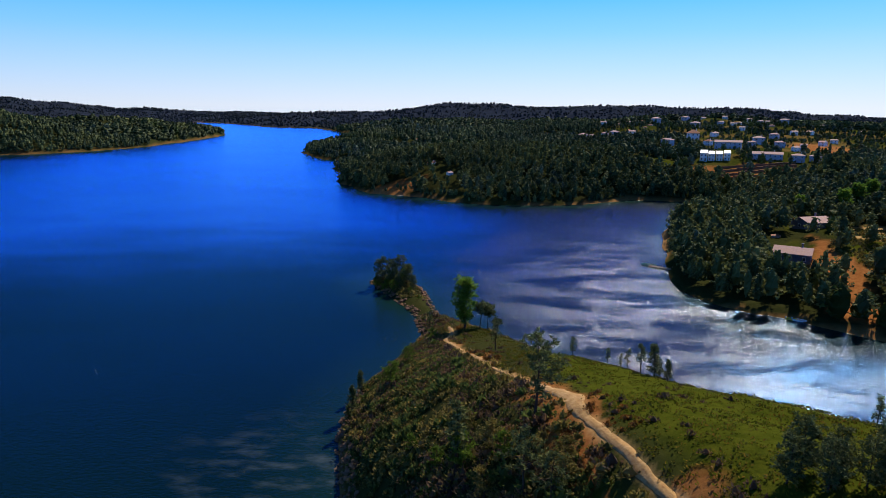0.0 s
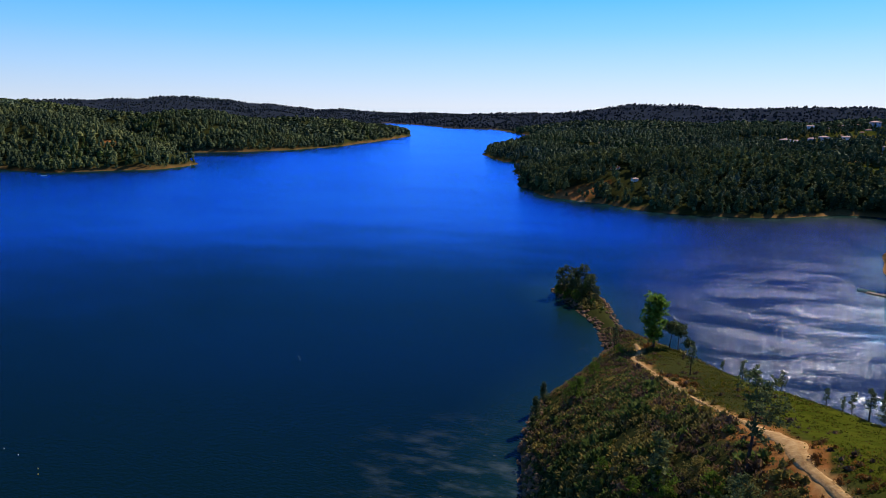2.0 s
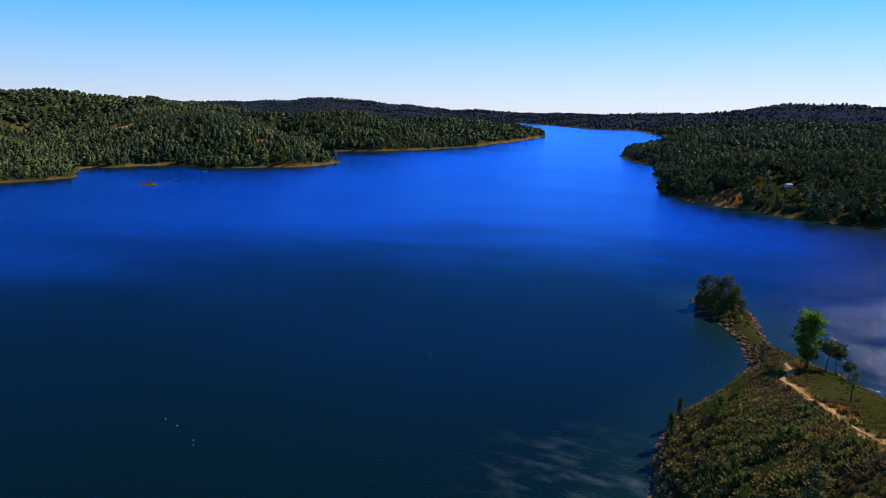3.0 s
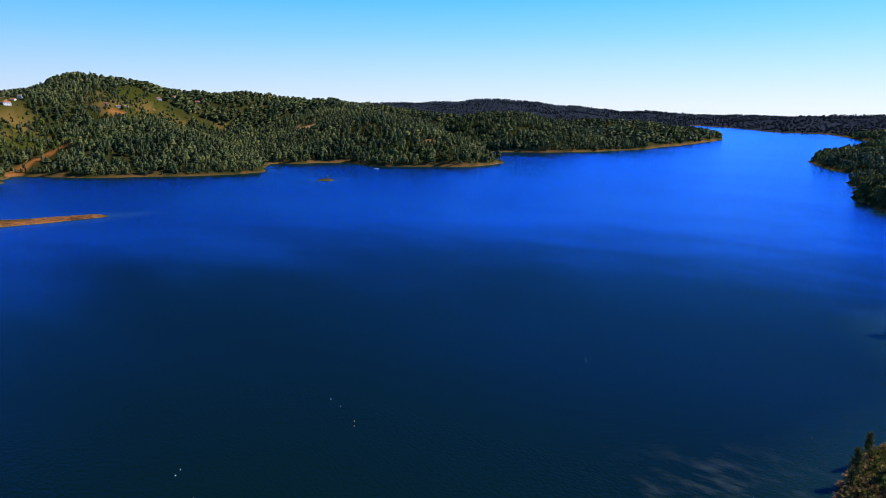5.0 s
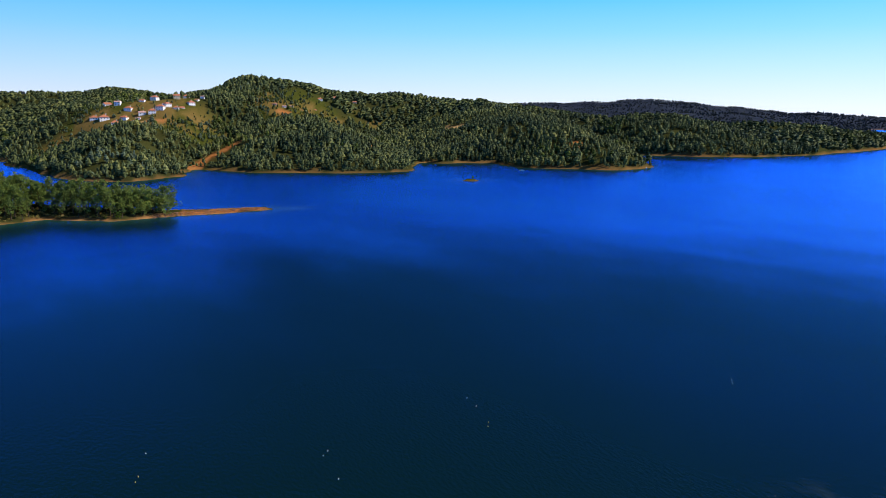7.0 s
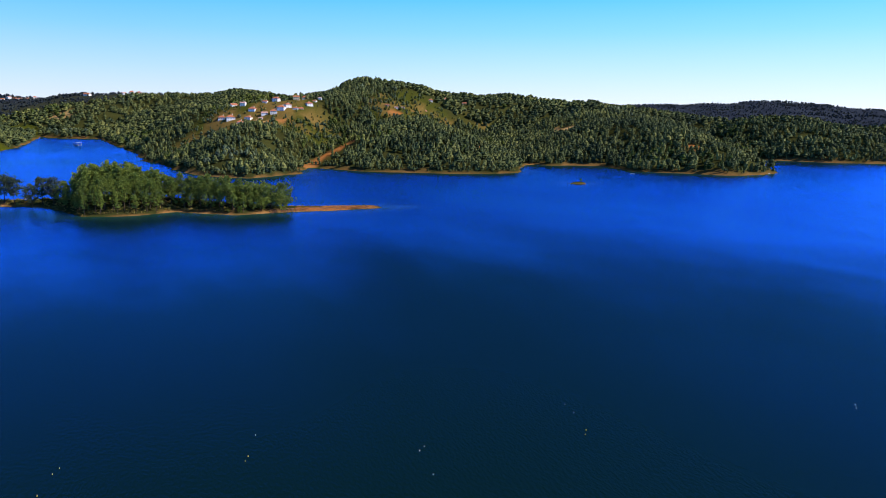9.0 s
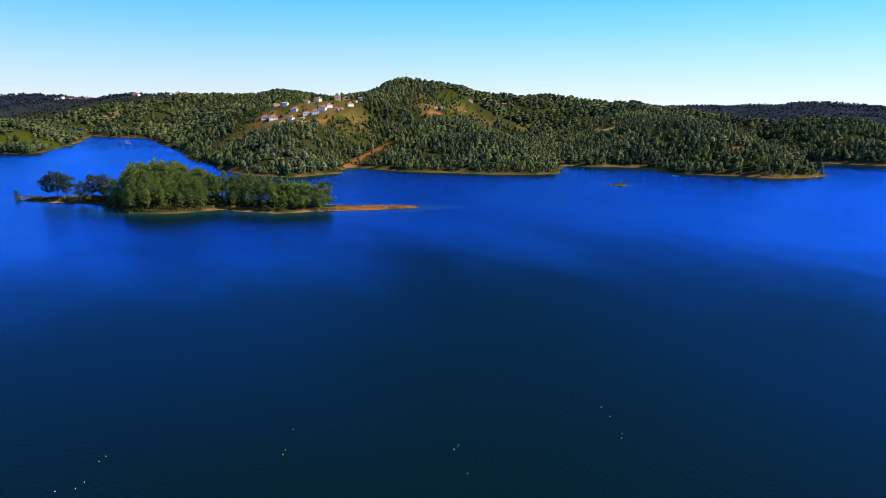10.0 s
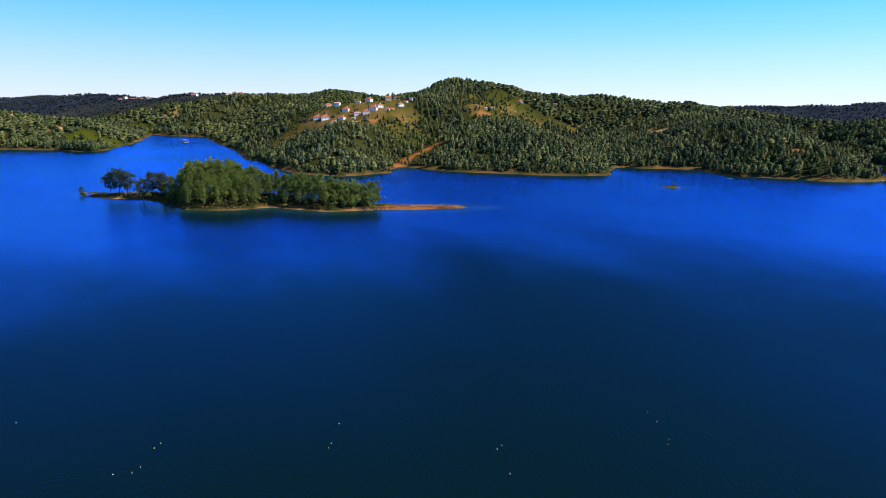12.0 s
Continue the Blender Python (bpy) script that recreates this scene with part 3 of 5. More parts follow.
def round_crown(rng, sides, flecks, width, bottom, fleck=1.0):
    """A crown of unit height on a short stem: widest below the middle, rounded and lumpy on top. Triangles."""
    verts, faces, rings = [], [], 4
    for k in range(rings):
        f = k / (rings - 1)
        r = width * (0.5, 1.0, 0.82, 0.34)[k] * rng.uniform(0.85, 1.15)
        for s in range(sides):
            a = 2 * math.pi * (s + 0.5 * k) / sides
            q = r * rng.uniform(0.7, 1.25)
            verts.append((q * math.cos(a), q * math.sin(a), bottom + (0.95 - bottom) * f ** 0.9 + rng.uniform(-0.05, 0.05)))
    for k in range(rings - 1):
        for s in range(sides):
            a, b = k * sides + s, k * sides + (s + 1) % sides
            faces += [(a, b, b + sides), (a, b + sides, a + sides)]
    top = (rings - 1) * sides
    faces += [(top, top + s, top + s + 1) for s in range(1, sides - 1)]
    for _ in range(flecks):
        f = rng.uniform(0.05, 1.0)
        r = width * math.sin(math.pi * (0.22 + 0.68 * f)) * rng.uniform(0.85, 1.2)
        a = rng.uniform(0, 2 * math.pi)
        size = fleck * rng.uniform(0.07, 0.13)
        c = np.array((r * math.cos(a), r * math.sin(a), bottom + (0.95 - bottom) * f))
        out = np.array((math.cos(a), math.sin(a), rng.uniform(-0.3, 0.6)))
        side = np.array((-math.sin(a), math.cos(a), rng.uniform(-0.5, 0.5)))
        n = len(verts)
        verts += [tuple(c - side * size - out * size * 0.6), tuple(c + side * size - out * size * 0.6), tuple(c + out * size * 0.7),
                  tuple(c + np.array((0, 0, size * 0.9)) - out * size * 0.2)]
        faces += [(n, n + 1, n + 2), (n, n + 2, n + 3), (n + 1, n + 3, n + 2)]
    return np.array(verts), np.array(faces)


def tufted_crown(rng, tufts, width, bottom):
    """A crown of unit height seen from close by: a slim dark core and small tufts on whorls of branches, with gaps. Triangles."""
    core_v, core_f = round_crown(rng, 5, 0, width * 0.55, bottom + 0.04)
    verts, faces = [tuple(v) for v in core_v], [tuple(f) for f in core_f]
    whorls = [(rng.uniform(0, 2 * math.pi), rng.random() ** 0.9) for _ in range(15)]
    for _ in range(tufts):
        a, f = rng.choice(whorls)
        a += rng.gauss(0, 0.45)
        f = min(1.0, max(0.0, f + rng.gauss(0, 0.05)))
        r = width * math.sin(math.pi * (0.25 + 0.68 * f)) * rng.uniform(0.45, 1.25)
        c = np.array((r * math.cos(a), r * math.sin(a), bottom + (0.95 - bottom) * f))
        size = rng.uniform(0.03, 0.062)
        d = np.array((math.cos(a) + rng.gauss(0, 0.5), math.sin(a) + rng.gauss(0, 0.5), rng.uniform(-0.2, 0.8)))
        d /= np.linalg.norm(d)
        w = np.cross(d, (rng.gauss(0, 1), rng.gauss(0, 1), rng.gauss(0, 1)))
        w /= np.linalg.norm(w) + 1e-9
        n = len(verts)
        verts += [tuple(c - w * size - d * size * 0.5), tuple(c + w * size - d * size * 0.3), tuple(c + d * size * 1.3), tuple(c - w * size * 0.6 + d * size * 0.8)]
        faces += [(n, n + 1, n + 2), (n, n + 2, n + 3)]
    return np.array(verts), np.array(faces)


def strew(name, kinds, x, y, z, tall, mat, rng):
    """Many trees in one mesh: kinds are unit crowns, one for each place by chance."""
    pick = rng.integers(0, len(kinds), len(x))
    allv, allf, base = [], [], 0
    for k, (v, f) in enumerate(kinds):
        on = np.nonzero(pick == k)[0]
        if not len(on):
            continue
        turn, wide = rng.uniform(0, 2 * np.pi, len(on)), rng.uniform(0.8, 1.25, len(on)) * tall[on]
        c, s = np.cos(turn)[:, None], np.sin(turn)[:, None]
        px = x[on][:, None] + wide[:, None] * (c * v[:, 0] - s * v[:, 1])
        py = y[on][:, None] + wide[:, None] * (s * v[:, 0] + c * v[:, 1])
        pz = z[on][:, None] + tall[on][:, None] * v[:, 2]
        allv.append(np.stack([px, py, pz], -1).reshape(-1, 3))
        allf.append((f[None] + base + (np.arange(len(on)) * len(v))[:, None, None]).reshape(-1, 3))
        base += len(on) * len(v)
    return new(name, mesh_from(name, np.concatenate(allv), np.concatenate(allf), mat))


# sites of the houses: x, y, width
VILLAGE = [(-809, 169, 12), (-817, 161, 10), (-775, 172, 10), (-795, 186, 9), (-854, 183, 10), (-835, 190, 8), (-816, 196, 10), (-797, 205, 13), (-791, 214, 10), (-798, 225, 11), (-806, 235, 9),
           (-799, 242, 8), (-807, 251, 9), (-830, 215, 9), (-843, 232, 10), (-770, 188, 9), (-835, 255, 9), (-882, 222, 9), (-783, 197, 8), (-860, 274, 10), (-818, 265, 10), (-829, 276, 8), (-840, 287, 8), (-870, 200, 9)]
HILLTOP = [(-838, 378, 7), (-830, 388, 9), (-843, 404, 8), (-845, 416, 11), (-870, 451, 9), (-902, 477, 9), (-930, 505, 12), (-940, 522, 10), (-947, 535, 9), (-956, 553, 10), (-951, 565, 10)]
FAR_WEST = [(-1985, -105, 14), (-2002, -93, 14), (-2018, -82, 14), (-2030, -68, 14), (-2040, -52, 14), (-1687, 55, 20), (-1645, 124, 13), (-1650, 140, 13), (-1640, 154, 13), (-1192, -221, 11), (-1907, -114, 13), (-1948, -185, 11)]
TOWN_NORTH = [(152, 821, 12), (162, 799, 11), (174, 803, 10), (188, 800, 9), (221, 951, 13), (183, 736, 10), (211, 843, 10), (226, 838, 12), (240, 818, 10), (197, 718, 11), (258, 859, 12), (302, 982, 14), (299, 889, 13), (322, 913, 12)]
TOWN_MIDDLE = [(241, 663, 15), (308, 843, 12), (272, 690, 11), (187, 572, 11), (199, 568, 10), (224, 580, 8), (254, 564, 8), (276, 600, 12), (276, 562, 9), (300, 570, 9), (272, 528, 9), (243, 467, 10), (256, 469, 9)]
TOWN_FAR = [(255, 1010, 12), (275, 1020, 11), (300, 1040, 12), (330, 1020, 11), (352, 1005, 12), (380, 1010, 11), (402, 985, 12), (430, 970, 11), (455, 960, 12), (480, 940, 11), (345, 820, 10), (372, 780, 11), (330, 760, 10), (395, 740, 11), (352, 690, 10), (318, 660, 10), (338, 610, 10), (365, 640, 10)]
TOWN_EAST = [(363, 902, 9), (373, 894, 9), (385, 897, 8), (406, 883, 9), (422, 897, 10), (440, 890, 12), (468, 870, 9), (484, 878, 9), (242, 419, 9), (499, 820, 10)]
LONE = [(-8, 463, 8), (4, 437, 6), (-130, 1080, 9), (-104, 974, 9), (-34, 824, 9), (119, 225, 10.5), (149, 270, 11), (129, 258, 7)]
TERRACE = [(187, 490, 5.4), (192.6, 490, 5.4), (198.2, 490, 5.4), (203.8, 490, 5.4)]
BLOCKS = [(225, 541, 22), (228, 480, 24)]
HOUSE_SITES = [row[:2] for row in VILLAGE + HILLTOP + FAR_WEST + TOWN_NORTH + TOWN_MIDDLE + TOWN_FAR + TOWN_EAST + LONE + TERRACE + BLOCKS]

rng = np.random.default_rng(7)
pyr = random.Random(5)
NEAR = [tufted_crown(pyr, 105, pyr.uniform(0.20, 0.30), pyr.uniform(0.16, 0.34)) for _ in range(9)]
FINE = [round_crown(pyr, 5, 6, pyr.uniform(0.24, 0.40), pyr.uniform(0.12, 0.3)) for _ in range(7)]
FINE += [cone_crown(pyr, 3, 5, 6, width=pyr.uniform(0.22, 0.32), bottom=0.14, power=pyr.uniform(0.25, 0.55), tip=pyr.uniform(0.2, 0.4)) for _ in range(3)]
MEDIUM = [round_crown(pyr, 4, 2, pyr.uniform(0.36, 0.54), 0.06) for _ in range(6)]
COARSE = [cone_crown(pyr, 3, 4, 0, width=pyr.uniform(0.55, 0.85), bottom=0.02, power=0.5) for _ in range(5)]
ROUND = [cone_crown(pyr, 4, 6, 16, width=pyr.uniform(0.38, 0.54), bottom=0.05, power=0.42) for _ in range(5)]


# steepest rise along each sight line from the camera, 57 m above the origin
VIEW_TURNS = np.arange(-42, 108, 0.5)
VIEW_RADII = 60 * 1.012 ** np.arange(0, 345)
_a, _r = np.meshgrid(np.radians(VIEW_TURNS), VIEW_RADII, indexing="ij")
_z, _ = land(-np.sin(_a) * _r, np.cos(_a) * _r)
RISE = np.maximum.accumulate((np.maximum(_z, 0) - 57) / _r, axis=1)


def unseen(x, y, z):
    """True for ground out of the camera's sight, behind a nearer rise."""
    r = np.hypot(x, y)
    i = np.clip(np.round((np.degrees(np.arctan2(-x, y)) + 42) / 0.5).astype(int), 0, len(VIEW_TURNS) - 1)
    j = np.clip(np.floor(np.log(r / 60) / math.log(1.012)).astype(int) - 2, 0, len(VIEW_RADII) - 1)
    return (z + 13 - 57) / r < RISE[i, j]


def wood_places(r0, r1, spacing, turn0, turn1):
    """Places by chance over a ring sector of the land, kept off water, clearings, houses and the headland, and thinned
    out of the camera's sight and along its view of houses and firebreak.
    """
    n = int((r1 * r1 - r0 * r0) * math.radians(turn1 - turn0) / 2 / spacing ** 2)
    r = np.sqrt(rng.uniform(r0 * r0, r1 * r1, n))
    a = np.radians(rng.uniform(turn0, turn1, n))
    x, y = -np.sin(a) * r, np.cos(a) * r
    z, s = land(x, y)
    o = opened(x, y)
    keep = (s > 3.0 + 2.0 * value_noise(x, y, 20, 21)) & ((value_noise(x, y, 46, 70) + 0.6 * value_noise(x, y, 17, 71) > -0.85) | (np.hypot(x, y) < 500)) & ((np.maximum(o["soil"], o["bare"]) < 0.3) | (rng.random(n) < 0.05))
    keep &= (o["garden"] < 0.3) | (rng.random(n) < np.where(x > 0, 0.72, 1.0))
    far = np.maximum(np.hypot(x, y), 1)
    for step in (10, 20, 30, 40):
        keep &= (firebreak(x * (1 + step / far), y * (1 + step / far)) < 0.4) | (rng.random(n) < 0.2)
    keep &= (o["grass"] < 0.3) | (rng.random(n) < 0.06)
    for hx, hy in HOUSE_SITES:
        d = math.hypot(hx, hy)
        along = (x * hx + y * hy) / d
        keep &= np.hypot(x - hx, y - hy) > 9
        deep, share = (30, 0.95) if d < 330 else (45, 0.6) if hx < -700 else (45, 0.8)
        keep &= ~((np.abs(x * hy - y * hx) / d < 9) & (along < d) & (along > d - deep) & (rng.random(n) < share))
    keep &= ~unseen(x, y, z) | (rng.random(n) < 0.08)
    keep &= ~((np.abs(x) < 68) & (y < 230)) & (signed(ISLAND, x, y) < -1) & (signed(SKERRY, x, y) < -4)
    return x[keep], y[keep], z[keep], o["garden"][keep]


def woods(r0, r1, spacing, kinds, low, high, words):
    """A belt of woodland: pines, with stands of broad-leaved trees and of eucalyptus."""
    x, y, z, g = wood_places(r0, r1, spacing, -40, 106)
    t = rng.uniform(low, high, len(x)) * (1 + 0.28 * value_noise(x, y, 60, 22)) * np.where(g > 0.3, rng.uniform(0.3, 0.7, len(x)), 1)
    stand = fractal(x, y, 120, 3, 40) + 0.35 * rng.uniform(-1, 1, len(x))
    olive = (g > 0.3) & (rng.random(len(x)) < 0.55)
    leafy, blue = ((stand > 0.62) | (g > 0.3)) & ~olive, (stand < -0.72) & (g <= 0.3)
    for name, on, shapes, mat, label in (("pine_wood", ~leafy & ~blue, kinds, PINE if r0 < 1500 else HAZED_WOOD, "dark green pine wood " + words),
                                         ("broadleaf_wood", leafy, ROUND if r0 < 500 else kinds, OAK if r0 < 1500 else HAZED_WOOD, "brighter green broad-leaved trees " + words),
                                         ("eucalyptus_wood", blue, kinds, EUCA if r0 < 1500 else HAZED_WOOD, "grey-green eucalyptus stands " + words),
                                         ("olive_grove", olive, ROUND if r0 < 500 else kinds, EUCA if r0 < 1500 else HAZED_WOOD, "small grey-green olive trees round the houses " + words)):
        if on.any():
            tagged(strew(name, shapes, x[on], y[on], z[on] - 0.4, t[on], mat, rng), label, "trees", kind="stuff")


def shore_scrub(r0, r1, spacing):
    """Low bushes that hang over the water's edge."""
    n = int((r1 * r1 - r0 * r0) * math.radians(146) / 2 / spacing ** 2)
    r, a = np.sqrt(rng.uniform(r0 * r0, r1 * r1, n)), np.radians(rng.uniform(-40, 106, n))
    x, y = -np.sin(a) * r, np.cos(a) * r
    z, s = land(x, y)
    keep = (s > 2.4) & (s < 9) & (value_noise(x, y, 34, 27) > -0.6) & ~((np.abs(x) < 68) & (y < 230)) & (signed(ISLAND, x, y) < -1) & (signed(SKERRY, x, y) < -4)
    x, y, z, s = x[keep], y[keep], z[keep], s[keep]
    tall = rng.uniform(1.2, 2.6, len(x)) + 0.2 * s
    tagged(strew("shore_scrub", ROUND, x, y, z - 0.3, tall, PINE, rng), "low dark scrub overhanging the reddish lake shore", "bushes", kind="stuff")


woods(150, 520, 4.1, NEAR, 6.0, 11, "along the lake shore")
woods(520, 1010, 4.4, FINE, 4.0, 9.5, "covering the hillsides")
woods(1010, 1550, 8.2, MEDIUM, 6, 11, "on the higher slopes")
shore_scrub(230, 1000, 3.4)
woods(1550, 3300, 15.0, COARSE, 3.5, 7, "on the distant ridges, with blue haze painted in")


# ---- how a thing is put together ----
def empty(name, x, y, z, turn=0.0, size=1.0):
    ob = new(name)
    ob.empty_display_size = 0.5
    ob.matrix_basis = pose(x, y, z, 0, 0, turn) @ Matrix.Scale(size, 4)
    return ob


def part(name, bm, mat, parent, label=""):
    """Links a bmesh as one mesh object under a thing or a part."""
    me = bpy.data.meshes.new(name)
    bm.to_mesh(me)
    bm.free()
    me.materials.append(mat)
    ob = new(name, me)
    ob.parent = parent
    return tagged(ob, label)


def piece(name, me, parent, label=""):
    ob = new(name, me)
    ob.parent = parent
    return tagged(ob, label)


def box(bm, x0, x1, y0, y1, z0, z1, bevel=0.0):
    made = bmesh.ops.create_cube(bm, size=1.0, matrix=Matrix.LocRotScale(((x0 + x1) / 2, (y0 + y1) / 2, (z0 + z1) / 2), None, (x1 - x0, y1 - y0, z1 - z0)))
    if bevel:
        edges = {e for v in made["verts"] for e in v.link_edges}
        bmesh.ops.bevel(bm, geom=list(edges), offset=bevel, segments=1, affect="EDGES")
    return bm


def solid(verts, faces):
    bm = bmesh.new()
    vs = [bm.verts.new(v) for v in verts]
    for f in faces:
        bm.faces.new([vs[i] for i in f])
    bmesh.ops.recalc_face_normals(bm, faces=bm.faces)
    return bm


# ---- trees ----
def tube(verts, faces, a, b, ra, rb, sides=5):
    a, b = np.array(a, float), np.array(b, float)
    d = (b - a) / (np.linalg.norm(b - a) + 1e-9)
    u = np.cross(d, (0.31, 0.95, 0.05))
    u /= np.linalg.norm(u)
    v = np.cross(d, u)
    n = len(verts)
    for c, r in ((a, ra), (b, rb)):
        for k in range(sides):
            t = 2 * math.pi * k / sides
            verts.append(tuple(c + r * (math.cos(t) * u + math.sin(t) * v)))
    for k in range(sides):
        p, q = n + k, n + (k + 1) % sides
        faces += [(p, q, q + sides), (p, q + sides, p + sides)]


def tuft(verts, faces, c, size, r, blades, flat=0.6):
    """A bunch of leaf blades that stand out from one place."""
    for _ in range(blades):
        d = np.array((r.gauss(0, 1), r.gauss(0, 1), r.gauss(0.35, flat)))
        d /= np.linalg.norm(d) + 1e-9
        s = np.cross(d, (r.gauss(0, 1), r.gauss(0, 1), r.gauss(0, 1)))
        s /= np.linalg.norm(s) + 1e-9
        long, wide = size * r.uniform(0.7, 1.3), size * r.uniform(0.28, 0.5)
        a = np.array(c) + d * size * 0.1
        n = len(verts)
        verts += [tuple(a - s * wide * 0.5), tuple(a + s * wide * 0.5 + d * long * 0.35), tuple(a + d * long), tuple(a - s * wide * 0.6 + d * long * 0.5)]
        faces += [(n, n + 1, n + 2), (n, n + 2, n + 3)]


def tree_meshes(name, seed, tall, style, leaf):
    """Trunk with limbs, and crown, for a tree of that height standing at the origin."""
    r = random.Random(seed)
    tv, tf, cv, cf = [], [], [], []
    lean = (r.uniform(-0.05, 0.05), r.uniform(-0.05, 0.05))
    if style == "leafy":
        lean = (-0.07, -0.04)
    thick = tall * 0.016 + 0.03
    spine = []
    for k in range(9):
        f = k / 8
        spine.append((lean[0] * tall * f + 0.02 * tall * math.sin(3 * f + seed), lean[1] * tall * f + 0.015 * tall * math.cos(4 * f + seed), tall * 0.95 * f - 0.4 * (k == 0)))
    for k in range(8):
        tube(tv, tf, spine[k], spine[k + 1], thick * (1 - k / 8.6) * (1.35 if k == 0 else 1), thick * (1 - (k + 1) / 8.6), 6)
    def at(f):
        f = min(max(f, 0), 0.999) * 8
        k = int(f)
        return np.array(spine[k]) + (np.array(spine[k + 1]) - np.array(spine[k])) * (f - k)
    low, limbs, reach, size, blades, per = {"open": (0.40, 30, 0.46, 0.042, 9, 6), "forest": (0.26, 32, 0.20, 0.045, 6, 7), "cone": (0.08, 46, 0.22, 0.06, 7, 5),
                                            "umbrella": (0.62, 22, 0.26, 0.085, 8, 6), "leafy": (0.12, 90, 0.22, 0.055, 8, 6), "bush": (0.05, 34, 0.46, 0.065, 7, 8), "gum": (0.28, 44, 0.36, 0.06, 8, 6), "thin": (0.35, 18, 0.13, 0.055, 7, 4), "dense": (0.10, 44, 0.30, 0.06, 7, 7)}[style]
    for k in range(limbs):
        f = low + (0.97 - low) * (k + r.random()) / limbs
        g = (f - low) / (1 - low)
        shape = {"open": (1 - g) ** 0.5 * (0.55 + 0.6 * r.random()), "forest": max(0.2, math.sin(math.pi * (0.22 + 0.74 * g))), "cone": (1 - g) ** 0.8 + 0.08, "umbrella": max(0.35, math.sin(math.pi * (0.3 + 0.55 * g))),
                 "leafy": max(0.3, math.sin(math.pi * (0.12 + 0.78 * g)) ** 0.6), "bush": max(0.35, (1 - g * g) ** 0.5), "gum": max(0.3, math.sin(math.pi * (0.18 + 0.7 * g))), "thin": (1 - g) ** 0.5 + 0.15, "dense": max(0.3, math.sin(math.pi * (0.25 + 0.6 * g)))}[style]
        a = r.uniform(0, 2 * math.pi)
        out = tall * reach * shape * r.uniform(0.65, 1.1)
        root = at(f)
        rise = {"open": 0.25, "cone": 0.0, "bush": 0.5, "leafy": 0.8, "gum": 0.6}.get(style, 0.35)
        tip = root + np.array((math.cos(a) * out, math.sin(a) * out, out * rise * r.uniform(0.3, 1.1)))
        tube(tv, tf, root, tip, thick * 0.28 * (1.1 - g), thick * 0.08, 3)
        for j in range(per):
            q = r.uniform(0.35, 1.05) if style not in ("open",) else r.uniform(0.5, 1.08)
            c = root + (tip - root) * q + np.array([r.gauss(0, 1) for _ in range(3)]) * tall * size * 0.45
            tuft(cv, cf, c, tall * size * r.uniform(0.7, 1.3), r, blades)
    return mesh_from(name + "_trunk", tv, tf, BARK, True), mesh_from(name + "_crown", cv, cf, leaf)


STYLES = {}
def tree(kind, variant, x, y, tall, label, group, turn=None, sink=0.0, z=None):
    """One tree: a trunk with limbs, and a crown, of one of the drawn variants."""
    style, leaf, whole = {"pine_open": ("open", PINE, "pine_tree"), "pine": ("forest", LIT_ISLAND, "pine_tree"), "pine_young": ("cone", PINE, "young_pine"), "pine_umbrella": ("umbrella", PINE, "pine_tree"), "pine_thin": ("thin", PINE, "pine_sapling"),
                          "poplar": ("leafy", POPLAR, "broadleaf_tree"), "shrub": ("bush", LEAF, "shrub"), "gum": ("gum", EUCA, "eucalyptus_tree"), "oak": ("bush", LIT_ISLAND, "broadleaf_tree"), "heath": ("bush", SCRUB, "shrub"), "pine_dense": ("dense", PINE, "pine_tree")}[kind]
    base = {"pine_open": 9, "pine": 17, "pine_young": 5, "pine_umbrella": 7, "pine_thin": 5, "poplar": 12, "shrub": 4, "gum": 16, "oak": 14, "heath": 4, "pine_dense": 9}[kind]
    key = (kind, variant)
    if key not in STYLES:
        STYLES[key] = tree_meshes(whole, 100 + 17 * variant + 5 * len(kind), base, style, leaf)
    trunk, crown = STYLES[key]
    rr = random.Random(int(x * 13 + y * 7))
    e = empty(whole, x, y, (height(x, y) if z is None else z) - sink, rr.uniform(0, 360) if turn is None else turn, tall / base)
    piece("trunk", trunk, e)
    piece("crown", crown, e)
    return tagged(e, label, "tree" if kind not in ("shrub", "heath") else "shrub", group)


# the headland: x, y, height
tree("poplar", 0, 5.4, 146, 11.6, "tall slender bright green broad-leaved tree with leaning trunk", "trees on the headland", turn=0)
tree("pine_umbrella", 0, 8.6, 147.5, 6.4, "small umbrella-topped pine beside the headland path", "trees on the headland")
tree("pine_umbrella", 1, 10.6, 150.5, 6.4, "small umbrella-topped pine at the headland tip", "trees on the headland")
tree("pine_umbrella", 2, 12.0, 143, 4.0, "small umbrella-topped pine beside the headland path", "trees on the headland")
tree("pine_open", 0, 9.4, 63.5, 9.6, "tall pine with sparse spreading crown beside the dirt track", "trees on the headland", turn=40)
tree("pine_thin", 0, 1.3, 64.8, 9.0, "slim pine with long bare trunk in the scrub", "trees on the headland")
tree("pine_open", 1, 7.4, 54.0, 7.0, "bushy pine on the shaded scrub slope", "trees on the headland")
tree("pine_open", 2, 9.0, 50.5, 5.5, "bushy pine on the shaded scrub slope", "trees on the headland")
tree("pine_thin", 1, 9.5, 114, 5.4, "thin pine sapling on the grassy slope", "trees on the headland")
tree("pine_thin", 2, -3.0, 147.3, 7.0, "slim young pine above the narrow neck of land", "trees on the headland")
tree("shrub", 0, -9.3, 112.6, 4.6, "round bright green shrub above the shore", "shrubs on the headland")
tree("shrub", 1, -6.5, 124, 3.2, "round green shrub above the shore", "shrubs on the headland")
tree("shrub", 2, -2.0, 139, 3.0, "round green shrub above the shore", "shrubs on the headland")
